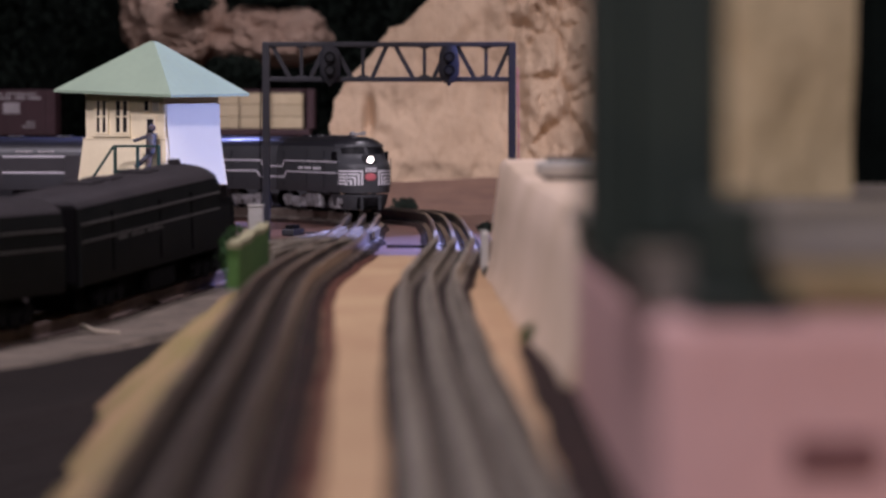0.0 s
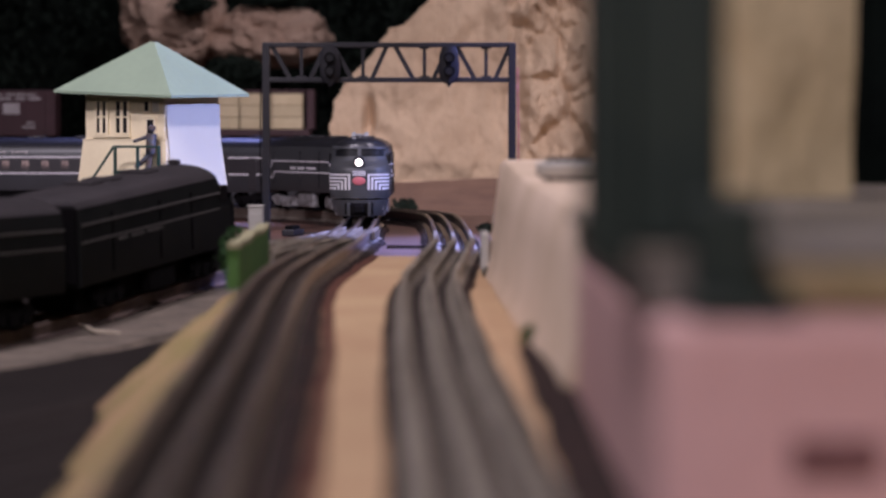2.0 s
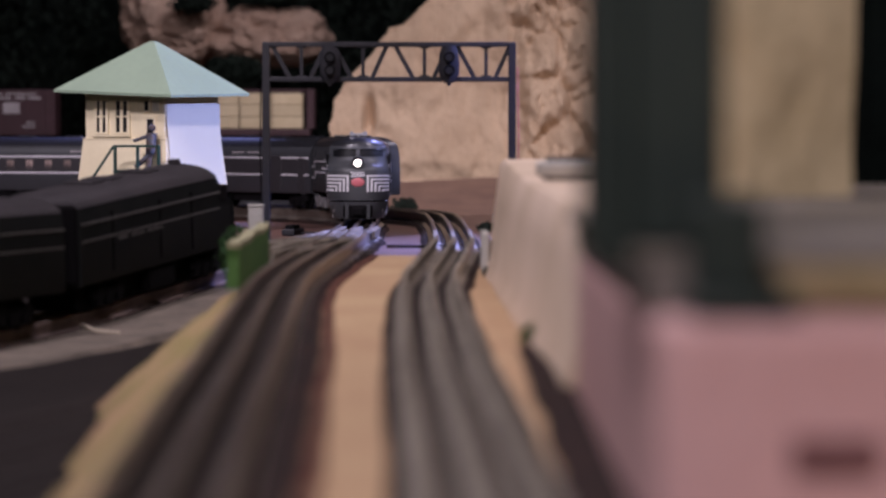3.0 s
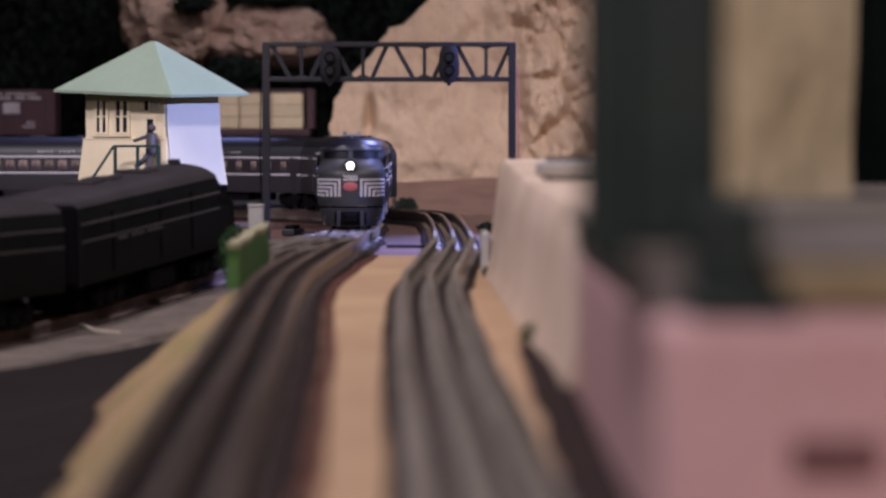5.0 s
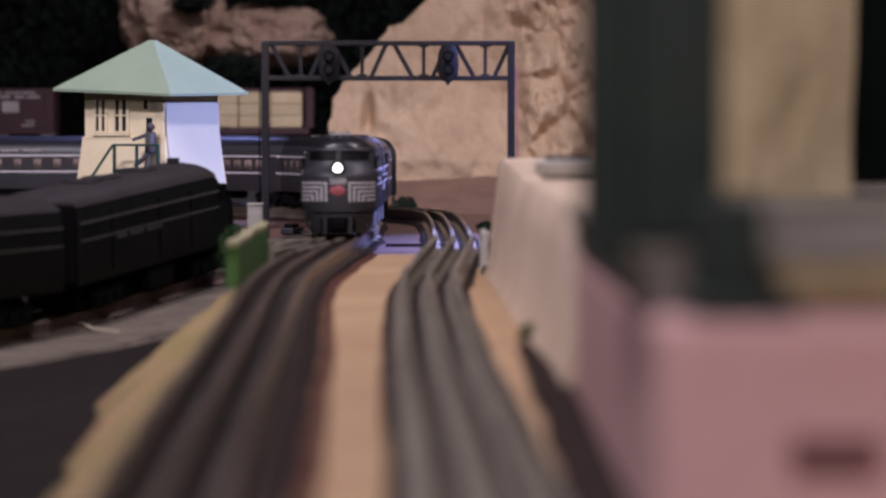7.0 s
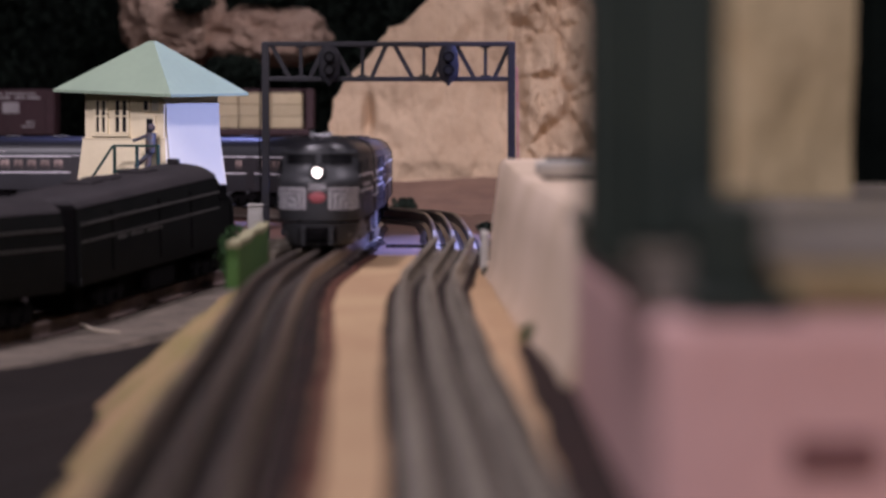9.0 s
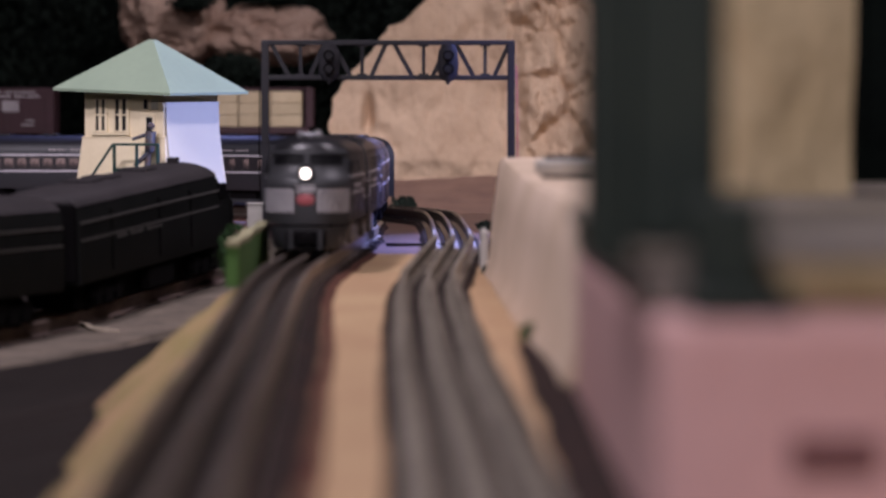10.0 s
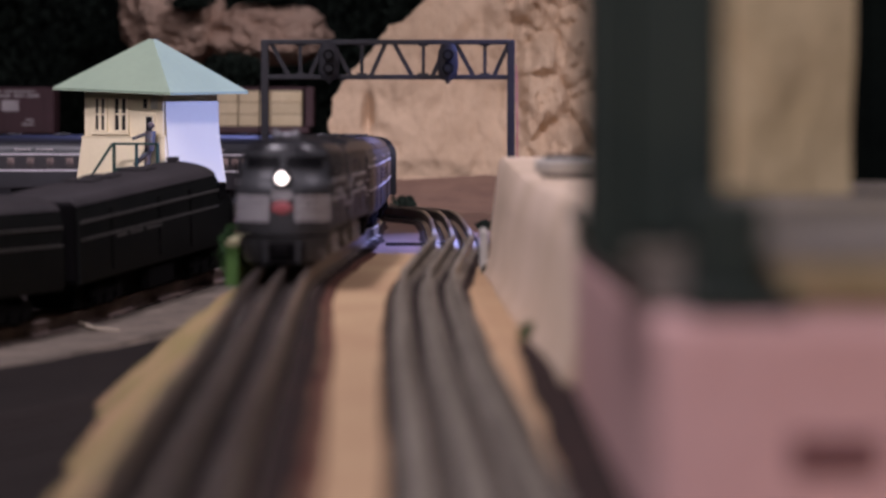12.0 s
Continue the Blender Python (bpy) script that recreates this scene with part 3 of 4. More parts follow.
def signal_bridge():
    top = thing("signal_bridge", "black two-track signal bridge with lattice truss", "signal bridge", m=pose(-0.049, 2.6, 0))
    xs = (-0.1135, 0.1125)
    for x in xs:
        bm = bmesh.new()
        box(bm, x - 0.0035, x + 0.0035, -0.004, 0.004, 0.006, 0.187, 0.0006)
        part("leg", bm, BLACK, top)
        bm = bmesh.new()
        box(bm, x - 0.006, x + 0.018, -0.014, 0.014, 0, 0.006, 0.0012)
        part("base", bm, WHITE_PLASTIC, top, "white plastic foot")
    for z in (0.1835, 0.1515):
        bm = bmesh.new()
        box(bm, xs[0] - 0.003, xs[1] + 0.003, -0.0035, 0.0035, z, z + 0.0045, 0.0006)
        part("chord", bm, BLACK, top)
    # lattice: four bays of two braces and an upright
    for i in range(4):
        c = xs[0] + 0.0565 * i + 0.0325
        for nm, p, q in (("brace", (c - 0.027, 0, 0.185), (c - 0.010, 0, 0.154)), ("upright", (c, 0, 0.154), (c, 0, 0.185)), ("brace", (c + 0.008, 0, 0.154), (c + 0.022, 0, 0.185))):
            part(nm, bar(bmesh.new(), p, q, 0.0032, 0.004), BLACK, top)
        for z, d in ((0.1575, -1), (0.182, 1)):
            bm = bmesh.new()
            bar(bm, (c - 0.0045, 0, z + 0.002 * d), (c + 0.0045, 0, z + 0.002 * d), 0.003, 0.004)
            part("gusset", bm, BLACK, top)
    for x, pts, m in ((0, ((-0.1185, 0.004, 0.150), (-0.1195, 0.004, 0.09), (-0.1180, 0.004, 0.03)), DARK), (0, ((0.1175, 0.004, 0.165), (0.1185, 0.004, 0.10), (0.1178, 0.004, 0.02)), RED)):
        bm = bmesh.new()
        for p, q in zip(pts, pts[1:]):
            rod(bm, p, q, 0.0006, 0.0006, 6)
        part("wire", bm, m, top, "thin hanging signal wire")
    for x in (-0.0545, 0.0545):
        bm = bmesh.new()
        ring = []
        for k, (z, r) in enumerate(((0.1475, 0.0012), (0.1500, 0.0022), (0.1515, 0.0055), (0.157, 0.0090), (0.166, 0.0098), (0.177, 0.0088), (0.184, 0.0060))):
            ring.append([(x + r * math.cos(i * math.tau / 16), -0.006 + 0.004 * math.sin(i * math.tau / 16), z) for i in range(16)])
        loft(bm, ring)
        head = part("signal_head", bm, BLACK, top, "rounded black signal head")
        for z in (0.1615, 0.1735):
            bm = bmesh.new()
            rod(bm, (x, -0.0095, z), (x, -0.0155, z), 0.0048, 0.0052, 16)
            part("hood", bm, DARK, head)
            bm = bmesh.new()
            rod(bm, (x, -0.0154, z), (x, -0.0160, z), 0.0034, 0.0034, 14)
            part("lens", bm, GLASS, head)


def switch_tower():
    top = thing("switch_tower", "cream plastic switch tower with a pale green hipped roof", "signal tower", m=pose(-0.306, 2.98, 0, 0, 0, -28.5))
    # walls flare at the foot
    bm = bmesh.new()
    rings = []
    for z, h in ((0, 0.047), (0.047, 0.047), (0.049, 0.0568), (0.060, 0.0555), (0.096, 0.0520), (0.0985, 0.0525), (0.099, 0.0500), (0.1455, 0.0500)):
        rings.append([(-h, -h, z), (h, -h, z), (h, h, z), (-h, h, z)])
    loft(bm, rings)
    part("wall", bm, CREAM, top)
    bm = bmesh.new()
    e = 0.0737
    loft(bm, [[(-e, -e, 0.1450), (e, -e, 0.1450), (e, e, 0.1450), (-e, e, 0.1450)], [(-e, -e, 0.1478), (e, -e, 0.1478), (e, e, 0.1478), (-e, e, 0.1478)],
              [(-0.003, -0.003, 0.2005), (0.003, -0.003, 0.2005), (0.003, 0.003, 0.2005), (-0.003, 0.003, 0.2005)]])
    bmesh.ops.transform(bm, matrix=Matrix.Translation((0, 0, 0.146)) @ Matrix.Rotation(radians(28.5), 4, "Z") @ pose(0, 0, 0, 2.2, 1.6, 0) @ Matrix.Rotation(radians(-28.5), 4, "Z") @ Matrix.Translation((0, 0, -0.146)), verts=bm.verts)
    part("roof", bm, ROOF_GREEN, top, "pale green hipped roof")
    # windows on the front face
    def window(cx, w, z0, z1, mull):
        bm = bmesh.new()
        y = -0.0502
        box(bm, cx - w / 2, cx + w / 2, y - 0.0004, y + 0.002, z0, z1)
        win = part("window", bm, GLASS, top, "dark tower window")
        for a in (-w / 2, w / 2) + ((0.0,) if mull else ()):
            b2 = bmesh.new()
            box(b2, cx + a - 0.0018, cx + a + 0.0018, y - 0.0022, y + 0.001, z0 - 0.001, z1 + 0.001, 0.0003)
            part("mullion", b2, CREAM, win)
        for z in (z0, (z0 + z1) / 2, z1) if mull else (z0, z1):
            b2 = bmesh.new()
            box(b2, cx - w / 2 - 0.001, cx + w / 2 + 0.001, y - 0.0020, y + 0.001, z - 0.001, z + 0.001, 0.0003)
            part("sash_bar", b2, CREAM, win)
    window(-0.0293, 0.0150, 0.104, 0.1385, True)
    window(-0.0036, 0.0175, 0.104, 0.1385, True)
    window(0.0275, 0.0090, 0.1265, 0.1380, False)
    part("blank_pane", box(bmesh.new(), 0.0345, 0.0425, -0.0514, -0.0490, 0.1265, 0.1380, 0.0006), PAPER, top, "blanked white window pane")
    part("corner_trim", box(bmesh.new(), 0.0455, 0.0500, -0.0512, -0.0490, 0.0992, 0.1445, 0.0006), CREAM, top)
    part("sill", box(bmesh.new(), -0.0400, 0.0080, -0.0535, -0.0495, 0.1000, 0.1025, 0.0006), CREAM, top)
    bm = bmesh.new()
    box(bm, 0.020, 0.040, -0.0520, -0.048, 0.0995, 0.122, 0.0008)
    door = part("door", bm, CREAM, top, "narrow cream door with a dark pane")
    part("door_pane", box(bmesh.new(), 0.029, 0.0365, -0.0527, -0.0515, 0.1035, 0.1185, 0.0004), GLASS, door)
    # sheet of paper taped to the side
    bm = bmesh.new()
    sheet(bm, 8, 16, lambda u, v: (0.0510 + 0.0080 * (1 - v) ** 2 + 0.0006 * math.sin(u * 5), -0.049 + 0.1 * u, 0.050 + 0.086 * v))
    sheet(bm, 8, 16, lambda u, v: (0.0515 + 0.0080 * (1 - v) ** 2 + 0.0006 * math.sin(u * 5), -0.049 + 0.1 * u, 0.050 + 0.086 * v))
    part("paper_sheet", bm, PAPER, top, "white paper sheet hung over the wall", smooth=True)


def tower_front():
    """The balcony railing, steps and toy figure on the tower's front."""
    m = pose(-0.306, 2.98, 0, 0, 0, -28.5)
    top = thing("balcony", "dark green balcony with railing and steps on the tower", "balcony", m=m)
    bm = box(bmesh.new(), 0.004, 0.062, -0.078, -0.0545, 0.0630, 0.0660, 0.0006)
    part("floor_plate", bm, RAILING, top)
    for x in (0.006, 0.034, 0.060):
        bm = box(bmesh.new(), x - 0.0014, x + 0.0014, -0.0782, -0.0756, 0.0660, 0.0905, 0.0003)
        part("post", bm, RAILING, top)
    bm = box(bmesh.new(), 0.005, 0.061, -0.0784, -0.0754, 0.0895, 0.0920, 0.0005)
    part("handrail", bm, RAILING, top)
    bm = bmesh.new()
    bar(bm, (0.004, -0.077, 0.0905), (-0.022, -0.077, 0.058), 0.0020, 0.0020)
    part("stair_rail", bm, RAILING, top)
    for k in range(7):
        bm = box(bmesh.new(), -0.004 - 0.0072 * k, 0.0035 - 0.0072 * k, -0.0775, -0.0600, 0.0575 - 0.0085 * k, 0.0595 - 0.0085 * k)
        part("tread", bm, RAILING, top)
    for x in (0.006, 0.058):
        bm = box(bmesh.new(), x - 0.0012, x + 0.0012, -0.0772, -0.0748, 0.0, 0.0630)
        part("strut", bm, RAILING, top)
    # a plain toy figure, leaning on the rail
    bm = bmesh.new()
    rod(bm, (0.0390, -0.0660, 0.0660), (0.0415, -0.0660, 0.0860), 0.0028, 0.0036, 10)
    rod(bm, (0.0450, -0.0660, 0.0850), (0.0280, -0.0720, 0.0690), 0.0028, 0.0022, 10)
    rod(bm, (0.0425, -0.0660, 0.0840), (0.0440, -0.0660, 0.1040), 0.0050, 0.0056, 12)
    rod(bm, (0.0425, -0.0690, 0.1015), (0.0270, -0.0740, 0.0960), 0.0020, 0.0017, 8)
    rod(bm, (0.0470, -0.0690, 0.1015), (0.0500, -0.0740, 0.0910), 0.0020, 0.0017, 8)
    bmesh.ops.create_uvsphere(bm, u_segments=12, v_segments=8, radius=0.0040, matrix=Matrix.Translation((0.0443, -0.0662, 0.1095)))
    fig = part("toy_figure", bm, DENIM, smooth=True)
    fig.matrix_world = m
    tagged(fig, "small blue painted toy figure on the balcony", "figurine")


def clump(name, label, at, size, material, count, leaf, seed, flat=0.7):
    """A small shrub of ragged leaf tufts round a twig."""
    rnd = random.Random(seed)
    top = thing(name, label, "shrub", m=pose(*at))
    bm = bmesh.new()
    rod(bm, (0, 0, -size[2] * 0.45), (0, 0, size[2] * 0.3), leaf * 0.35, leaf * 0.15, 6)
    part("stem", bm, BLACK, top)
    vs, fs = [], []
    for i in range(count):
        d = Vector((rnd.gauss(0, 1), rnd.gauss(0, 1), rnd.gauss(0, 1))).normalized() * (0.45 + 0.55 * rnd.random())
        d *= 1 + 0.5 * noise.noise(Vector((d.x * 2 + seed, d.y * 2, d.z * 2)))
        c = Vector((d.x * size[0], d.y * size[1], d.z * size[2]))
        q = Euler((rnd.random() * 6, rnd.random() * 6, rnd.random() * 6)).to_matrix()
        n = len(vs)
        s = leaf * (0.6 + 0.8 * rnd.random())
        for p in ((-s, 0, 0), (0, -s * 0.5, 0.2 * s), (s, 0, 0), (0, s * 0.5, 0.2 * s)):
            vs.append(c + q @ Vector(p))
        fs.append((n, n + 1, n + 2, n + 3))
    me = bpy.data.meshes.new("leaf_tuft")
    me.from_pydata(vs, [], fs)
    me.materials.append(material)
    ob = new("leaf_tuft", me)
    ob.parent = top
    tagged(ob, kind="stuff")
    return top


def oddments():
    # green slab with a pale top beside the turnout
    slab = thing("green_slab", "green painted slab with a pale worn top", "barrier")
    bm = bmesh.new()
    rings = []
    for i in range(13):
        t = i / 12
        y = 1.90 + 0.25 * t
        x = -0.1418 + 0.0045 * t + 0.0006 * math.sin(t * 9)
        h = 0.0275 + 0.005 * t + 0.0008 * math.sin(t * 14)
        rings.append([(x - 0.0042, y, 0.0), (x + 0.0042, y, 0.0), (x + 0.0048, y, h), (x - 0.0032, y, h)])
    loft(bm, rings)
    part("side", bm, GREEN, slab)
    bm = bmesh.new()
    loft(bm, [[(x - 0.0036, y, z), (x + 0.0052, y, z), (x + 0.0050, y, z + 0.0035), (x - 0.0034, y, z + 0.0035)] for (_, _, _), (x, y, z) in
              [((0, 0, 0), (-0.1418 + 0.0045 * t + 0.0006 * math.sin(t * 9), 1.8985 + 0.253 * t, 0.0276 + 0.005 * t + 0.0008 * math.sin(t * 14))) for t in [k / 12 for k in range(13)]]])
    part("top", bm, CREAM_TOP, slab, "pale cream worn top")
    box_ = thing("relay_box", "small white relay box beside the signal bridge", "relay box", m=pose(-0.1655, 2.5, 0))
    bm = box(bmesh.new(), -0.0065, 0.0065, -0.006, 0.006, 0.0, 0.0395, 0.0008)
    part("case", bm, WHITE_PLASTIC, box_)
    bm = box(bmesh.new(), -0.0072, 0.0072, -0.0067, 0.0067, 0.0395, 0.0415, 0.0006)
    part("lid", bm, WHITE_PLASTIC, box_)
    bm = box(bmesh.new(), -0.0045, 0.0045, -0.0066, -0.0056, 0.008, 0.034, 0.0004)
    part("door", bm, WHITE_PLASTIC, box_)
    machine = thing("switch_machine", "dark switch machine beside the turnout", "switch machine", m=pose(-0.155, 2.92, -0.0015, 0, 0, -18))
    part("case", box(bmesh.new(), -0.007, 0.007, -0.016, 0.016, 0.0, 0.007, 0.0015), BLACK, machine)
    part("cover", box(bmesh.new(), -0.005, 0.005, -0.012, 0.008, 0.007, 0.011, 0.0015), DARK, machine)
    part("throw_bar", box(bmesh.new(), 0.010, 0.055, -0.0035, 0.0005, 0.002, 0.0035), BLACK, machine)
    turnout = thing("turnout_fittings", "worn steel guard rails and ties of the turnout", "turnout")
    for x0, y0, x1, y1 in ((-0.094, 2.70, -0.104, 2.50), (-0.079, 2.66, -0.088, 2.47), (-0.112, 2.58, -0.136, 2.42), (-0.068, 2.62, -0.074, 2.50), (-0.062, 2.72, -0.064, 2.60)):
        part("guard_rail", bar(bmesh.new(), (x0, y0, 0.0105), (x1, y1, 0.0105), 0.0022, 0.006), RAIL, turnout)
    for k in range(9):
        y = 2.36 + 0.043 * k
        part("tie_plate", box(bmesh.new(), -0.150 + 0.006 * k, -0.060 + 0.002 * (k % 3), y, y + 0.008, 0.0024, 0.0040 + 0.0005 * (k % 2), 0.0006), TIE, turnout)
    part("throw_rod", bar(bmesh.new(), (-0.050, 2.52, 0.0035), (0.004, 2.515, 0.0035), 0.003, 0.003), BLACK, turnout)
    clump("lichen_shrub", "green lichen shrub beside the green slab", (-0.1645, 2.2, 0.014), (0.013, 0.016, 0.018), LEAF, 700, 0.0024, 3)
    clump("dark_shrub", "dark shrub at the mountain's foot", (-0.049, 3.62, 0.010), (0.017, 0.02, 0.010), DARK_LEAF, 500, 0.003, 5)
    clump("dark_shrub", "dark shrub below the brown outcrop", (-0.335, 4.62, 0.205), (0.045, 0.03, 0.022), DARK_LEAF, 900, 0.006, 7)
    clump("dark_shrub", "dark shrub in a hollow of the outcrop", (-0.405, 4.60, 0.312), (0.036, 0.03, 0.014), DARK_LEAF, 700, 0.005, 8)
    clump("dark_shrub", "dark shrub on top of the outcrop", (-0.28, 4.66, 0.330), (0.055, 0.03, 0.016), DARK_LEAF, 900, 0.006, 9)
    clump("moss_tuft", "small green moss tuft at the wall's foot", (0.0435, 1.42, 0.004), (0.005, 0.008, 0.005), LEAF, 200, 0.0018, 11)
    clump("moss_tuft", "small dark moss tuft at the wall's end", (0.0335, 2.08, 0.003), (0.005, 0.006, 0.004), DARK_LEAF, 200, 0.0018, 12)
    clump("moss_tuft", "dark tuft on the far board", (0.048, 3.0, 0.004), (0.012, 0.01, 0.005), DARK_LEAF, 250, 0.0025, 13)


# ---- rolling stock ----
def outline(w, back, front, depth, n=7):
    """Plan outline of a body: square stern, rounded bow at front."""
    pts = [(-w, back), (w, back)]
    xs = [math.cos(i * math.pi / (2 * n)) for i in range(n)] + [0.0]
    right = [(w * x, front - depth * abs(x) ** 3.2) for x in xs]
    left = [(-x, y) for x, y in reversed(right[:-1])]
    return pts + right + left


def bow(w, front, depth, x):
    return front - depth * min(1.0, abs(x) / w) ** 3.2


def truck(parent, y, material, long=0.05):
    t = new("truck")
    t.parent = parent
    t.matrix_local = pose(0, y, 0)
    for s in (-1, 1):
        bm = bmesh.new()
        box(bm, s * 0.0225 - 0.002, s * 0.0225 + 0.002, -long / 2, long / 2, 0.009, 0.015, 0.001)
        box(bm, s * 0.0225 - 0.0028, s * 0.0225 + 0.0028, -long * 0.40, -long * 0.22, 0.004, 0.017, 0.001)
        box(bm, s * 0.0225 - 0.0028, s * 0.0225 + 0.0028, long * 0.22, long * 0.40, 0.004, 0.017, 0.001)
        box(bm, s * 0.0225 - 0.0030, s * 0.0225 + 0.0030, -long * 0.12, long * 0.12, 0.003, 0.013, 0.001)
        part("side_frame", bm, material, t)
        for a in (-0.31, 0.31):
            bm = bmesh.new()
            rod(bm, (s * 0.0175, long * a, 0.0105), (s * 0.0145, long * a, 0.0105), 0.0105, 0.0105, 18)
            part("wheel", bm, DARK, t)
    return t


def diesel(name, label, cab, body_m, roof_m, trim_m, truck_m, L=0.211, lit=True):
    """A streamlined diesel unit; +y is forward, z = 0 the rail top."""
    top = thing(name, label, "locomotive")
    W, back, front = 0.0303, -L / 2, L / 2
    dep = (0.019 if lit else 0.012) if cab else 0.0012
    lv = [(0.021, W - 0.001, 0), (0.0225, W, 0), (0.048, W, 0), (0.0515, W, 0.0012)]
    if cab:
        lv += [(0.0545, W, 0.005), (0.0575, W, 0.0105), (0.0625, W - 0.0003, 0.0135), (0.0715, W - 0.0022, 0.0175)] if lit else \
              [(0.0545, W, 0.006), (0.0575, W, 0.013), (0.0625, W - 0.0003, 0.019), (0.0715, W - 0.0022, 0.027)]
    else:
        lv += [(0.0625, W - 0.0003, 0.001), (0.0715, W - 0.0022, 0.001)]
    bm = bmesh.new()
    loft(bm, [[(x, y, z) for x, y in outline(w, back, front - sb, dep)] for z, w, sb in lv])
    body = part("body", bm, body_m, top, smooth=True)
    sb = (0.0163 if lit else 0.026) if cab else 0.0008
    bm = bmesh.new()
    loft(bm, [[(x, y, z) for x, y in outline(w, back + g, front - sb - g, dep)] for z, w, g in
              ((0.0716, W - 0.0018, 0), (0.0742, W - 0.0036, 0.0006), (0.0775, W - 0.0075, 0.003), (0.0800, W - 0.0130, 0.007), (0.0815, W - 0.0195, 0.013))])
    roof = part("roof", bm, roof_m, top, smooth=True)
    for y in (-0.075, -0.045, 0.015):
        bm = box(bmesh.new(), -0.011, 0.011, y, y + 0.02, 0.0808, 0.0832, 0.0008)
        part("roof_fan", bm, roof_m, roof)
    # the side stripes, stepping down towards the ends
    for s in (-1, 1):
        x = s * (W + 0.00025)
        for z0, z1, ya in ((0.0545, 0.0520, L / 2 - 0.028), (0.0425, 0.0400, L / 2 - 0.034)) if lit or truck_m is SILVER else ((0.0610, 0, 0), (0.0497, 0, 0)):
            bm = bmesh.new()
            yb = front - 0.021 if cab else ya
            if not lit and truck_m is DARK:
                # plain straight lines
                box(bm, x - 0.0004, x + 0.0004, back + 0.003, (front - 0.024 if z0 > 0.05 else front - 0.040) if cab else front - 0.003, z0 - 0.0007, z0 + 0.0007)
                part("stripe", bm, trim_m, body)
                continue
            box(bm, x - 0.0004, x + 0.0004, -ya, yb, z0 - 0.0007, z0 + 0.0007)
            box(bm, x - 0.0004, x + 0.0004, back + 0.004, -ya - 0.006, z1 - 0.0047, z1 - 0.0033)
            bar(bm, (x, -ya, z0), (x, -ya - 0.006, z1 - 0.004), 0.0008, 0.0014)
            if not cab:
                box(bm, x - 0.0004, x + 0.0004, ya + 0.006, front - 0.004, z1 - 0.0047, z1 - 0.0033)
                bar(bm, (x, ya, z0), (x, ya + 0.006, z1 - 0.004), 0.0008, 0.0014)
            part("stripe", bm, trim_m, body)
        shift = 0.0 if lit or truck_m is SILVER else -0.042
        bm = bmesh.new()
        for k in range(14):
            if k not in (3, 8):
                box(bm, x - 0.0004, x + 0.0004, shift - 0.036 + 0.0053 * k, shift - 0.0325 + 0.0053 * k, 0.0458, 0.0484 if lit else 0.0480)
        part("lettering", bm, trim_m, body)
        for y in (-0.088, -0.01, 0.045):
            bm = bmesh.new()
            box(bm, s * W - 0.0005, s * W + 0.0005, y, y + 0.0015, 0.026, 0.066)
            part("panel_seam", bm, roof_m if lit or truck_m is SILVER else DARK, body)
        bm = bmesh.new()
        box(bm, s * 0.0235 - 0.004, s * 0.0235 + 0.004, -0.022, 0.022, 0.004, 0.020, 0.002)
        part("fuel_tank", bm, truck_m, top)
    if cab:
        # visor over the windscreen, split by a centre post
        k0 = 0.0175 if lit else 0.027
        bm = bmesh.new()
        loft(bm, [[(x, y, z) for x, y in outline(W - 0.0024 + g, front - 0.034, front - k0 + h, dep)] for z, g, h in ((0.0704, 0.0, 0.0002), (0.0707, 0.0008, 0.0020), (0.0722, 0.0006, 0.0016), (0.0738, -0.0008, 0.0))])
        if lit:
            part("brow", bm, body_m, body, smooth=True)
        else:
            bm.free()
        bm = bmesh.new()
        bar(bm, (0, front - (0.0133 if lit else 0.0188), 0.0620), (0, front - k0 + 0.0010, 0.0712), 0.0034, 0.0016)
        part("centre_post", bm, body_m, body)
        # windscreen panes under the brow
        for s in (-1, 1):
            bm = bmesh.new()
            def pane(u, v, s=s):
                xx = s * (0.0022 + 0.0225 * u)
                z = 0.0632 + 0.0072 * v - (0.0012 * u * u if v > 0.5 else 0)
                k = np.interp(z, [0.0625, 0.0715], [0.0135, 0.0175] if lit else [0.019, 0.027])
                w = np.interp(z, [0.0625, 0.0715], [W - 0.0003, W - 0.0022])
                return (xx, bow(w, front - k, dep, xx) + 0.0005, z)
            sheet(bm, 8, 3, pane)
            part("windscreen", bm, WINDSCREEN, body)
            bm = bmesh.new()
            box(bm, s * (W + 0.0002) - 0.0006, s * (W + 0.0002) + 0.0006, front - 0.039, front - 0.026, 0.0555, 0.0655)
            part("cab_window", bm, WINDSCREEN, body)
            bm = bmesh.new()
            rod(bm, (s * (W + 0.0012), front - 0.020, 0.028), (s * (W + 0.0012), front - 0.020, 0.058), 0.0005)
            part("grab_rail", bm, body_m, body)
            # nested angled nose stripes
            for k in range(5):
                bm = bmesh.new()
                zt = 0.0455 - 0.0034 * k
                xi = 0.0088 + 0.0037 * k
                xo = W - 0.0001
                def lay(xa, xb, za, zb, s=s, bm=bm):
                    sheet(bm, 16, 1, lambda u, v: (s * (xa + (xb - xa) * (1 - (1 - u) ** 2) + 0.0003 * u), bow(W, front, dep, xa + (xb - xa) * (1 - (1 - u) ** 2)) + 0.0005, za + (zb - za) * v))
                lay(xi, xo, zt - 0.0017, zt)
                lay(xi, xi + 0.0018, 0.0295, zt - 0.0017)
                part("nose_stripe", bm, trim_m, body)
        bm = bmesh.new()
        rod(bm, (0, front - 0.014, 0.0575), (0, front - 0.0005, 0.0570), 0.0062, 0.0062, 24)
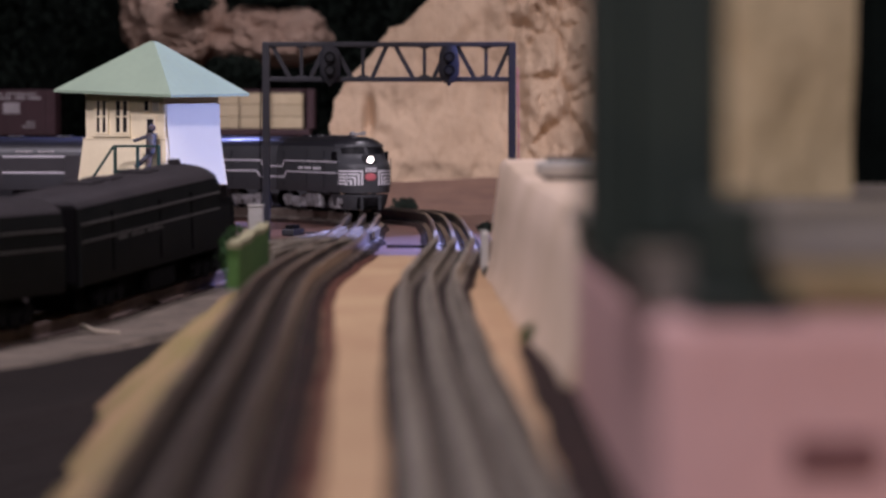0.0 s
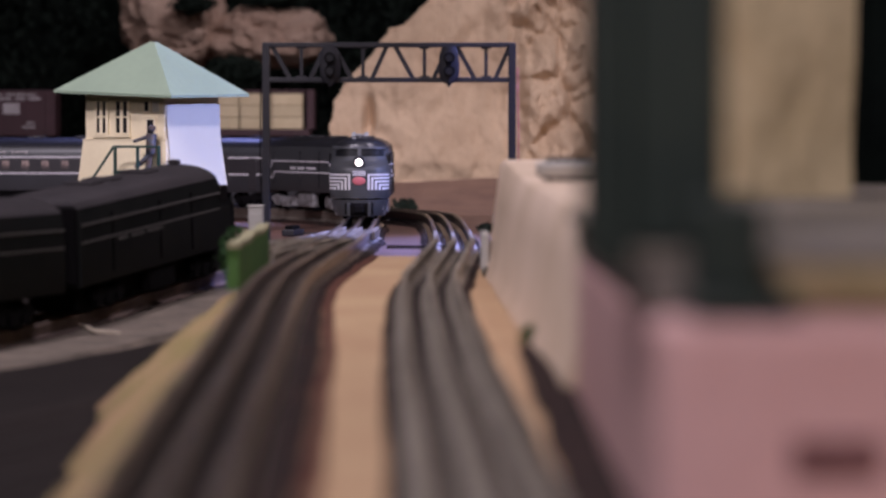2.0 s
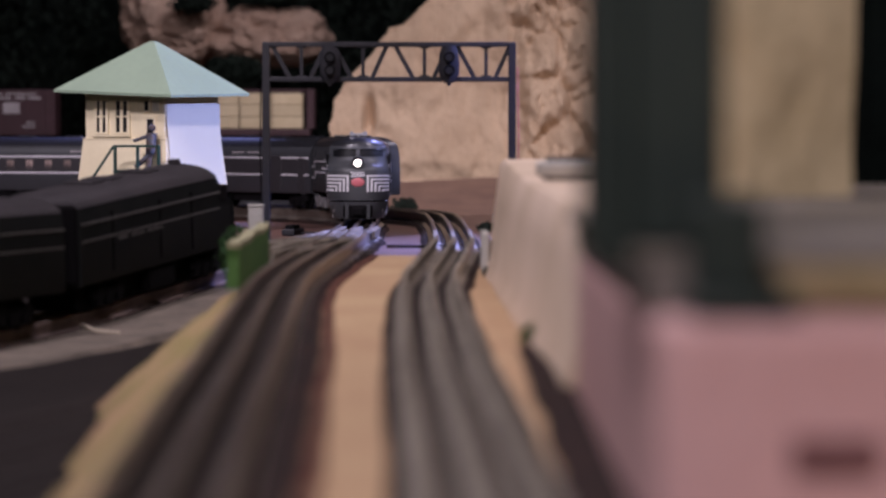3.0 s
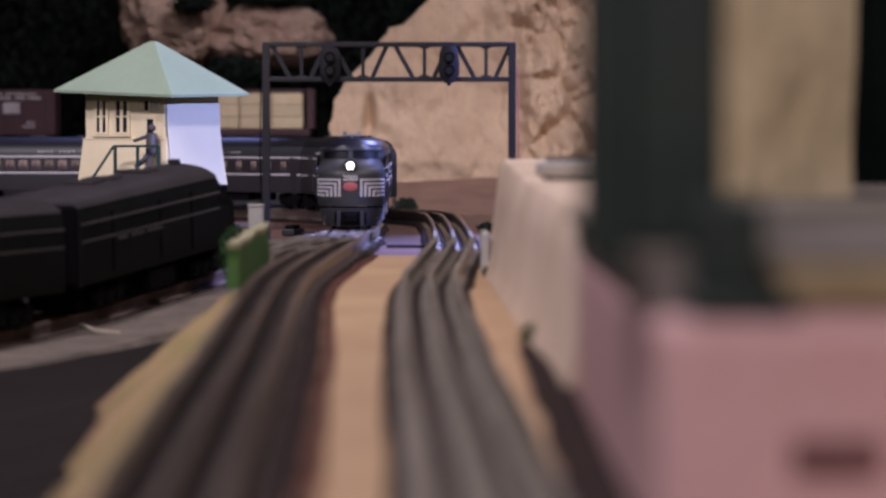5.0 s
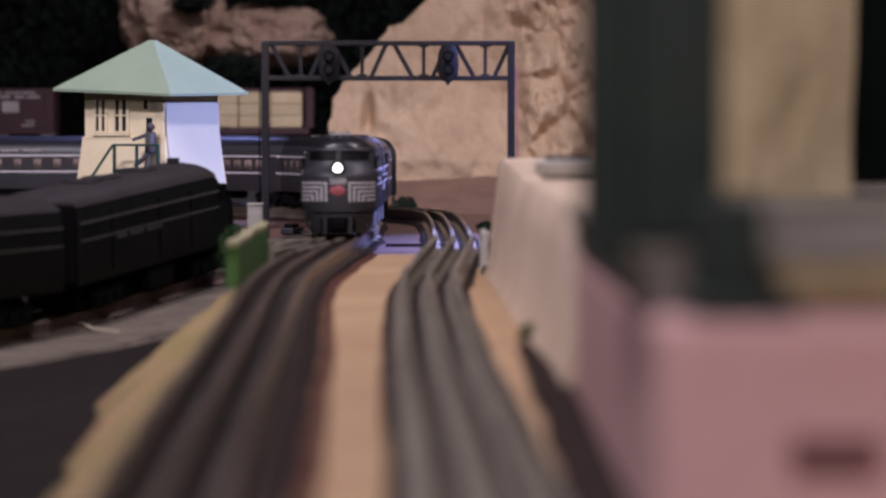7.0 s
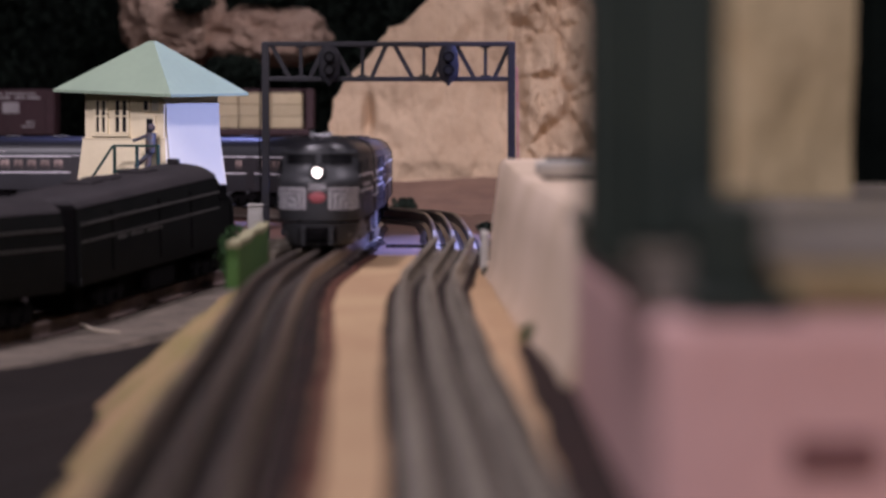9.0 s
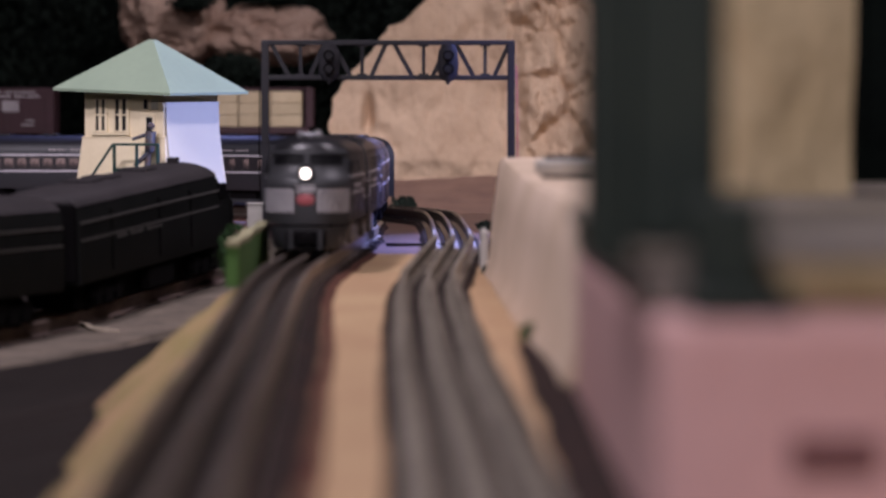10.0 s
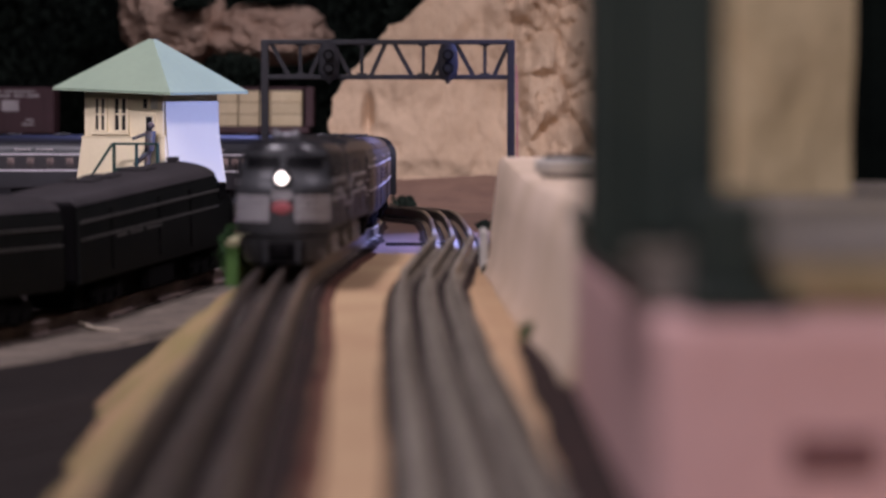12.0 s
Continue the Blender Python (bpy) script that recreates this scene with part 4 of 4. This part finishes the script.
        lamp = part("headlight", bm, body_m, body, smooth=True)
        bm = bmesh.new()
        rod(bm, (0, front - 0.0006, 0.0570), (0, front + 0.0003, 0.0570), 0.0034, 0.0034, 24)
        part("lens", bm, LENS if lit else GLASS, lamp, "glowing white headlight lens" if lit else "")
        bm = bmesh.new()
        bmesh.ops.create_uvsphere(bm, u_segments=20, v_segments=8, radius=1, matrix=Matrix.Translation((0, front, 0.0385)) @ Matrix.Diagonal((0.0066, 0.0008, 0.0042, 1)))
        part("badge", bm, RED, body, "red oval nose badge")
        if lit:
            cu = bpy.data.curves.new("number", "FONT")
            cu.body, cu.size, cu.align_x, cu.extrude = "2000", 0.0068, "CENTER", 0.0001
            cu.offset = 0.00022
            ob = new("number", cu)
            ob.data.materials.append(trim_m)
            ob.parent = body
            ob.matrix_local = Matrix.Translation((0, front + 0.0007, 0.0438)) @ pose(0, 0, 0, 90, 0, 180)
        # horns
        bm = bmesh.new()
        if not lit:
            box(bm, -0.004, 0.004, front - 0.052, front - 0.046, 0.0805, 0.0855, 0.0008)
        for a in (-0.005, 0.005) if lit else ():
            rod(bm, (a, front - 0.050, 0.0845), (a * 1.3, front - 0.036, 0.0852), 0.0010, 0.0023, 10)
        if lit:
            rod(bm, (-0.006, front - 0.044, 0.0845), (0.006, front - 0.044, 0.0845), 0.0010)
            rod(bm, (0, front - 0.044, 0.0805), (0, front - 0.044, 0.0850), 0.0012)
        part("horn" if lit else "vent", bm, CHROME if lit else roof_m, roof)
        # pilot with coupler opening
        bm = bmesh.new()
        loft(bm, [[(x, y, z) for x, y in outline(w, front - 0.045, front - g, dep)] for z, w, g in ((0.003, W - 0.007, 0.003), (0.010, W - 0.0035, 0.0012), (0.0195, W - 0.0012, 0.0008))])
        pilot = part("pilot", bm, body_m, top, smooth=True)
        bm = bmesh.new()
        box(bm, -0.0145, 0.0145, front - 0.01, front + 0.0002, 0.0045, 0.0165, 0.0015)
        part("coupler_pocket", bm, DARK, pilot)
        bm = bmesh.new()
        box(bm, -0.0055, 0.0055, front - 0.002, front + 0.004, 0.006, 0.0145, 0.002)
        part("coupler", bm, DARK, pilot)
        for s in (-1, 1):
            bm = bmesh.new()
            box(bm, s * 0.0105 - 0.0016, s * 0.0105 + 0.0016, front - 0.002, front + 0.002, 0.003, 0.0165, 0.0005)
            part("step", bm, body_m, pilot)
    bm = bmesh.new()
    if lit:
        box(bm, -0.018, 0.018, back - 0.004, back + 0.001, 0.022, 0.070, 0.002)
    else:
        # full-width dark sheet paints the gap's shade over the rear face
        box(bm, -0.0285, 0.0285, back - 0.002, back + 0.001, 0.022, 0.0735, 0.002)
        box(bm, -0.016, 0.016, back - 0.010, back - 0.002, 0.022, 0.068, 0.002)
    part("diaphragm", bm, DARK, top)
    return top


def coach(style, L):
    W = 0.0295
    words = {"baggage": "dark grey baggage coach with white stripes", "coach": "dark grey streamlined coach with lit windows", "sleeper": "dark grey sleeper coach with paired windows"}
    top = thing("passenger_coach", words[style], "train coach", "coaches of the train")
    prof = [(0.018, W - 0.001), (0.0195, W), (0.062, W), (0.067, W - 0.0012), (0.0705, W - 0.004)]
    bm = bmesh.new()
    ring = [(x, z) for z, x in prof] + [(-x, z) for z, x in reversed(prof)]
    loft(bm, [[(x, y, z) for x, z in ring] for y in (-L / 2, L / 2)])
    body = part("body", bm, CAR, top, smooth=True)
    bm = bmesh.new()
    prof2 = [(W - 0.0033, 0.0706), (W - 0.006, 0.0745), (W - 0.011, 0.0775), (W - 0.018, 0.0795), (0.0, 0.0805)]
    ring = prof2 + [(-x, z) for x, z in reversed(prof2[:-1])]
    loft(bm, [[(x, y, z) for x, z in ring] for y in (-L / 2 + 0.001, L / 2 - 0.001)])
    roof = part("roof", bm, LOCO_ROOF, top, smooth=True)
    for y in (-0.09, -0.03, 0.03, 0.09):
        bm = box(bmesh.new(), -0.006, 0.006, y - 0.01, y + 0.01, 0.0798, 0.0822, 0.001)
        part("roof_vent", bm, LOCO_ROOF, roof)
    for s in (-1, 1):
        x = s * (W + 0.0002)
        for z in (0.0575, 0.0385):
            bm = box(bmesh.new(), x - 0.0005, x + 0.0005, -L / 2 + 0.003, L / 2 - 0.003, z - 0.0009, z + 0.0009)
            part("stripe", bm, STRIPE, body)
        bm = box(bmesh.new(), x - 0.0002, x + 0.0002, -L / 2 + 0.003, L / 2 - 0.003, 0.0396, 0.0564)
        part("window_band", bm, CAR_BAND, body)
        bm = bmesh.new()
        for k in range(9):
            if k != 4:
                box(bm, x - 0.0004, x + 0.0004, -0.024 + 0.0055 * k, -0.0205 + 0.0055 * k, 0.0625, 0.0642)
        part("lettering", bm, LETTER, body)
        ys = {"baggage": [], "coach": [-0.108 + 0.0165 * i for i in range(13)], "sleeper": [-0.102 + 0.0245 * i for i in range(9)]}[style]
        if ys:
            me = None
            for y in ys:
                if me is None:
                    w = 0.0115 if style == "coach" else 0.009
                    b = box(bmesh.new(), x - 0.0006, x + 0.0006, -w / 2, w / 2, 0.0425, 0.0535, 0.0008)
                    ob = part("window", b, CAR_PANE, body)
                    me = ob.data
                else:
                    ob = new("window", me)
                    ob.parent = body
                ob.location = (0, y, 0)
        else:
            for y in (-0.055, 0.05):
                b = box(bmesh.new(), x - 0.0008, x + 0.0008, y - 0.014, y + 0.014, 0.021, 0.060, 0.0008)
                part("baggage_door", b, CAR_BAND, body)
        b = box(bmesh.new(), x - 0.0006, x + 0.0006, L / 2 - 0.022, L / 2 - 0.010, 0.021, 0.058, 0.0006)
        part("end_door", b, CAR_BAND, body)
        b = box(bmesh.new(), s * 0.018 - 0.006, s * 0.018 + 0.006, -0.03, 0.03, 0.008, 0.0185, 0.001)
        part("underframe_box", b, DARK, top)
    for e in (-1, 1):
        b = box(bmesh.new(), -0.014, 0.014, e * L / 2 - 0.001, e * L / 2 + 0.0055, 0.022, 0.068, 0.002)
        part("vestibule", b, DARK, top)
    return top


TRAIN = []   # (thing, distance of its middle behind the nose, truck spacing)


def main_train():
    a = diesel("locomotive", "dark grey streamlined diesel with white nose stripes", True, LOCO, LOCO_ROOF, STRIPE, SILVER, 0.221)
    b = diesel("locomotive_booster", "dark grey cabless booster unit with white stripes", False, LOCO, LOCO_ROOF, STRIPE, SILVER, 0.234)
    for ob, back, half in ((a, 0.1105, 0.066), (b, 0.349, 0.070)):
        TRAIN.append((ob, back, half, [truck(ob, half, SILVER, 0.062), truck(ob, -half, SILVER, 0.062)]))
    edge = 0.472
    for st in ("baggage", "sleeper", "coach", "sleeper", "coach", "sleeper"):
        span = 0.240 if st == "baggage" else 0.264
        h = span / 2 - 0.030
        c = coach(st, span - 0.0115)
        TRAIN.append((c, edge + span / 2, h, [truck(c, h, DARK, 0.045), truck(c, -h, DARK, 0.045)]))
        edge += span
    for ob, *_ in TRAIN:
        ob.scale = (1.03, 1.0, 1.045)


def on_path(at, length, u, half):
    """The pose of a car whose trucks stand half a wheelbase before and behind u."""
    f, r = at(min(max(u + half, 0), length)), at(min(max(u - half, 0), length))
    d = f - r
    yaw = math.degrees(math.atan2(-d.x, d.y))
    pitch = math.degrees(math.atan2(d.z, math.hypot(d.x, d.y)))
    mid = (f + r) / 2
    return pose(mid.x, mid.y, mid.z, pitch, 0, yaw)


def heading(at, length, u):
    s, d = side_of(at, min(max(u, 0), length), length)
    return math.degrees(math.atan2(-d.x, d.y))


SPEED = 0.109


def motions():
    times = [0.25 * i for i in range(49)]
    for ob, back, half, trucks in TRAIN:
        rows, turns = [], ([], [])
        for t in times:
            u = U0 + SPEED * t - back
            m = on_path(main_at, MAIN_LEN, u, half)
            yaw = heading(main_at, MAIN_LEN, u)
            f, r = main_at(u + half), main_at(u - half)
            body_yaw = math.degrees(math.atan2(-(f - r).x, (f - r).y))
            rows.append((t, m))
            for k, s in enumerate((1, -1)):
                a = heading(main_at, MAIN_LEN, u + s * half) - body_yaw
                turns[k].append((t, pose(0, s * half, 0, 0, 0, (a + 180) % 360 - 180)))
        walk(ob, rows)
        for tr, rw in zip(trucks, turns):
            walk(tr, rw)


def standing_train():
    a = diesel("parked_locomotive", "dusty dark grey diesel parked on the siding, shade painted into its sides", True, OLD_LOCO, OLD_ROOF, OLD_TRIM, DARK, 0.274, lit=False)
    b = diesel("parked_booster", "dusty dark grey booster unit parked behind it, shade painted into its sides", False, OLD_LOCO, OLD_ROOF, OLD_TRIM, DARK, 0.274, lit=False)
    nose = min(range(int(SIDING_LEN * 1000)), key=lambda k: (siding_at(k / 1000) - Vector((-0.2185, 2.54, -0.018))).length) / 1000
    size = 1.22
    for ob, u in ((a, nose + 0.137 * size), (b, nose + 0.137 * size + 0.302 * size)):
        m = on_path(siding_at, SIDING_LEN, u, 0.09)
        ob.matrix_world = m @ pose(0, 0, 0, 0, 0, 180) @ Matrix.Diagonal((size, size, size, 1))
        # dark block added in place of the black shade beneath the body
        bm = box(bmesh.new(), -0.017, 0.017, -0.115, 0.105, 0.002, 0.022, 0.002)
        part("underframe_fill", bm, DARK, ob)
        for s in (-1, 1):
            truck(ob, s * 0.082, DARK)


def boxcar(x, y, z, style):
    top = thing("boxcar", "maroon boxcar with faded white lettering" if style == 0 else "maroon car loaded with pale lumber", "freight car", m=pose(x, y, z))
    L = 0.125
    bm = box(bmesh.new(), -L, L, -0.03, 0.03, 0.018, 0.085 if style == 0 else 0.028, 0.0015)
    body = part("body", bm, MAROON, top)
    if style == 0:
        for k in range(9):
            b = box(bmesh.new(), -L + 0.012 + 0.028 * k, -L + 0.0145 + 0.028 * k, -0.0312, -0.029, 0.02, 0.083, 0.0003)
            part("rib", b, MAROON, body)
        b = box(bmesh.new(), -0.022, 0.022, -0.0325, -0.029, 0.021, 0.08, 0.0008)
        part("sliding_door", b, MAROON, body)
        for xa, xb, za, zb in ((0.050, 0.074, 0.050, 0.066), (0.030, 0.062, 0.0705, 0.0740), (0.068, 0.082, 0.0705, 0.0740), (0.086, 0.104, 0.0705, 0.0740), (0.036, 0.050, 0.0770, 0.0795), (0.054, 0.098, 0.0770, 0.0795), (0.078, 0.096, 0.030, 0.0325), (0.084, 0.096, 0.036, 0.0385), (-0.11, -0.04, 0.064, 0.069)):
            b = box(bmesh.new(), xa, xb, -0.0318, -0.0300, za, zb)
            part("lettering", b, LETTER, body)
        b = box(bmesh.new(), -L - 0.001, L + 0.001, -0.0315, 0.0315, 0.085, 0.0875, 0.0008)
        part("roof", b, DARK, top)
    else:
        for e in (-1, 1):
            b = box(bmesh.new(), e * L - 0.006, e * L + 0.006, -0.03, 0.03, 0.028, 0.085, 0.001)
            part("end_wall", b, MAROON, body)
        b = box(bmesh.new(), -L + 0.008, L - 0.008, -0.029, 0.029, 0.081, 0.085, 0.001)
        part("top_rail", b, MAROON, body)
        for i in range(5):
            for j in range(3):
                b = box(bmesh.new(), -L + 0.010 + 0.0462 * i, -L + 0.0545 + 0.0462 * i, -0.027, 0.027, 0.0285 + 0.0172 * j, 0.0452 + 0.0172 * j, 0.0012)
                part("wood_block", b, LUMBER, top)
    for yy in (-0.08, 0.08):
        for s in (-1, 1):
            b = bmesh.new()
            for a in (-0.014, 0.014):
                rod(b, (yy + a, s * 0.015, 0.0105), (yy + a, s * 0.019, 0.0105), 0.0105, 0.0105, 16)
            box(b, yy - 0.024, yy + 0.024, s * 0.021 - 0.002, s * 0.021 + 0.002, 0.008, 0.016, 0.001)
            part("truck_side", b, DARK, top)
    return top


room()
boards()
mountains()
abutment()
pink_tower()
signal_bridge()
switch_tower()
track("main_track", "three-rail tubular track curving towards the junction", main_at, MAIN_LEN, 0.5, MAIN_LEN, bed_w=0.0235, shoulder=(0.0035, 0.0072), rail_m=DARKER_RAIL, fringe=True)
JOINT = next(k / 1000 for k in range(1800, int(SECOND_LEN * 1000)) if second_at(k / 1000).y < 2.62)
track("second_track", "worn three-rail tubular track with kinked joints", second_at, SECOND_LEN, JOINT, SECOND_LEN, bed_w=0.0245)
track("curve_track", "dark three-rail tubular curve behind the junction", second_at, SECOND_LEN, 0.5, JOINT - 0.001, bed_w=0.0245, rail_m=BLACK_RAIL)
track("siding_track", "lower three-rail siding with the parked train", siding_at, SIDING_LEN, 0.05, SIDING_LEN, rail_m=RUSTY_RAIL)
track("crossover_track", "turnout leg leading across to the siding", cross_at, CROSS_LEN, 0.0, CROSS_LEN, bed_w=0.021)
track("spur_track", "short three-rail turnout leg off the main track", spur_at, SPUR_LEN, 0.0, SPUR_LEN, bed_w=0.022)
tower_front()
oddments()
standing_train()
boxcar(-0.683, 4.1, 0.081, 0)
boxcar(-0.316, 4.1, 0.081, 1)
main_train()


motions()
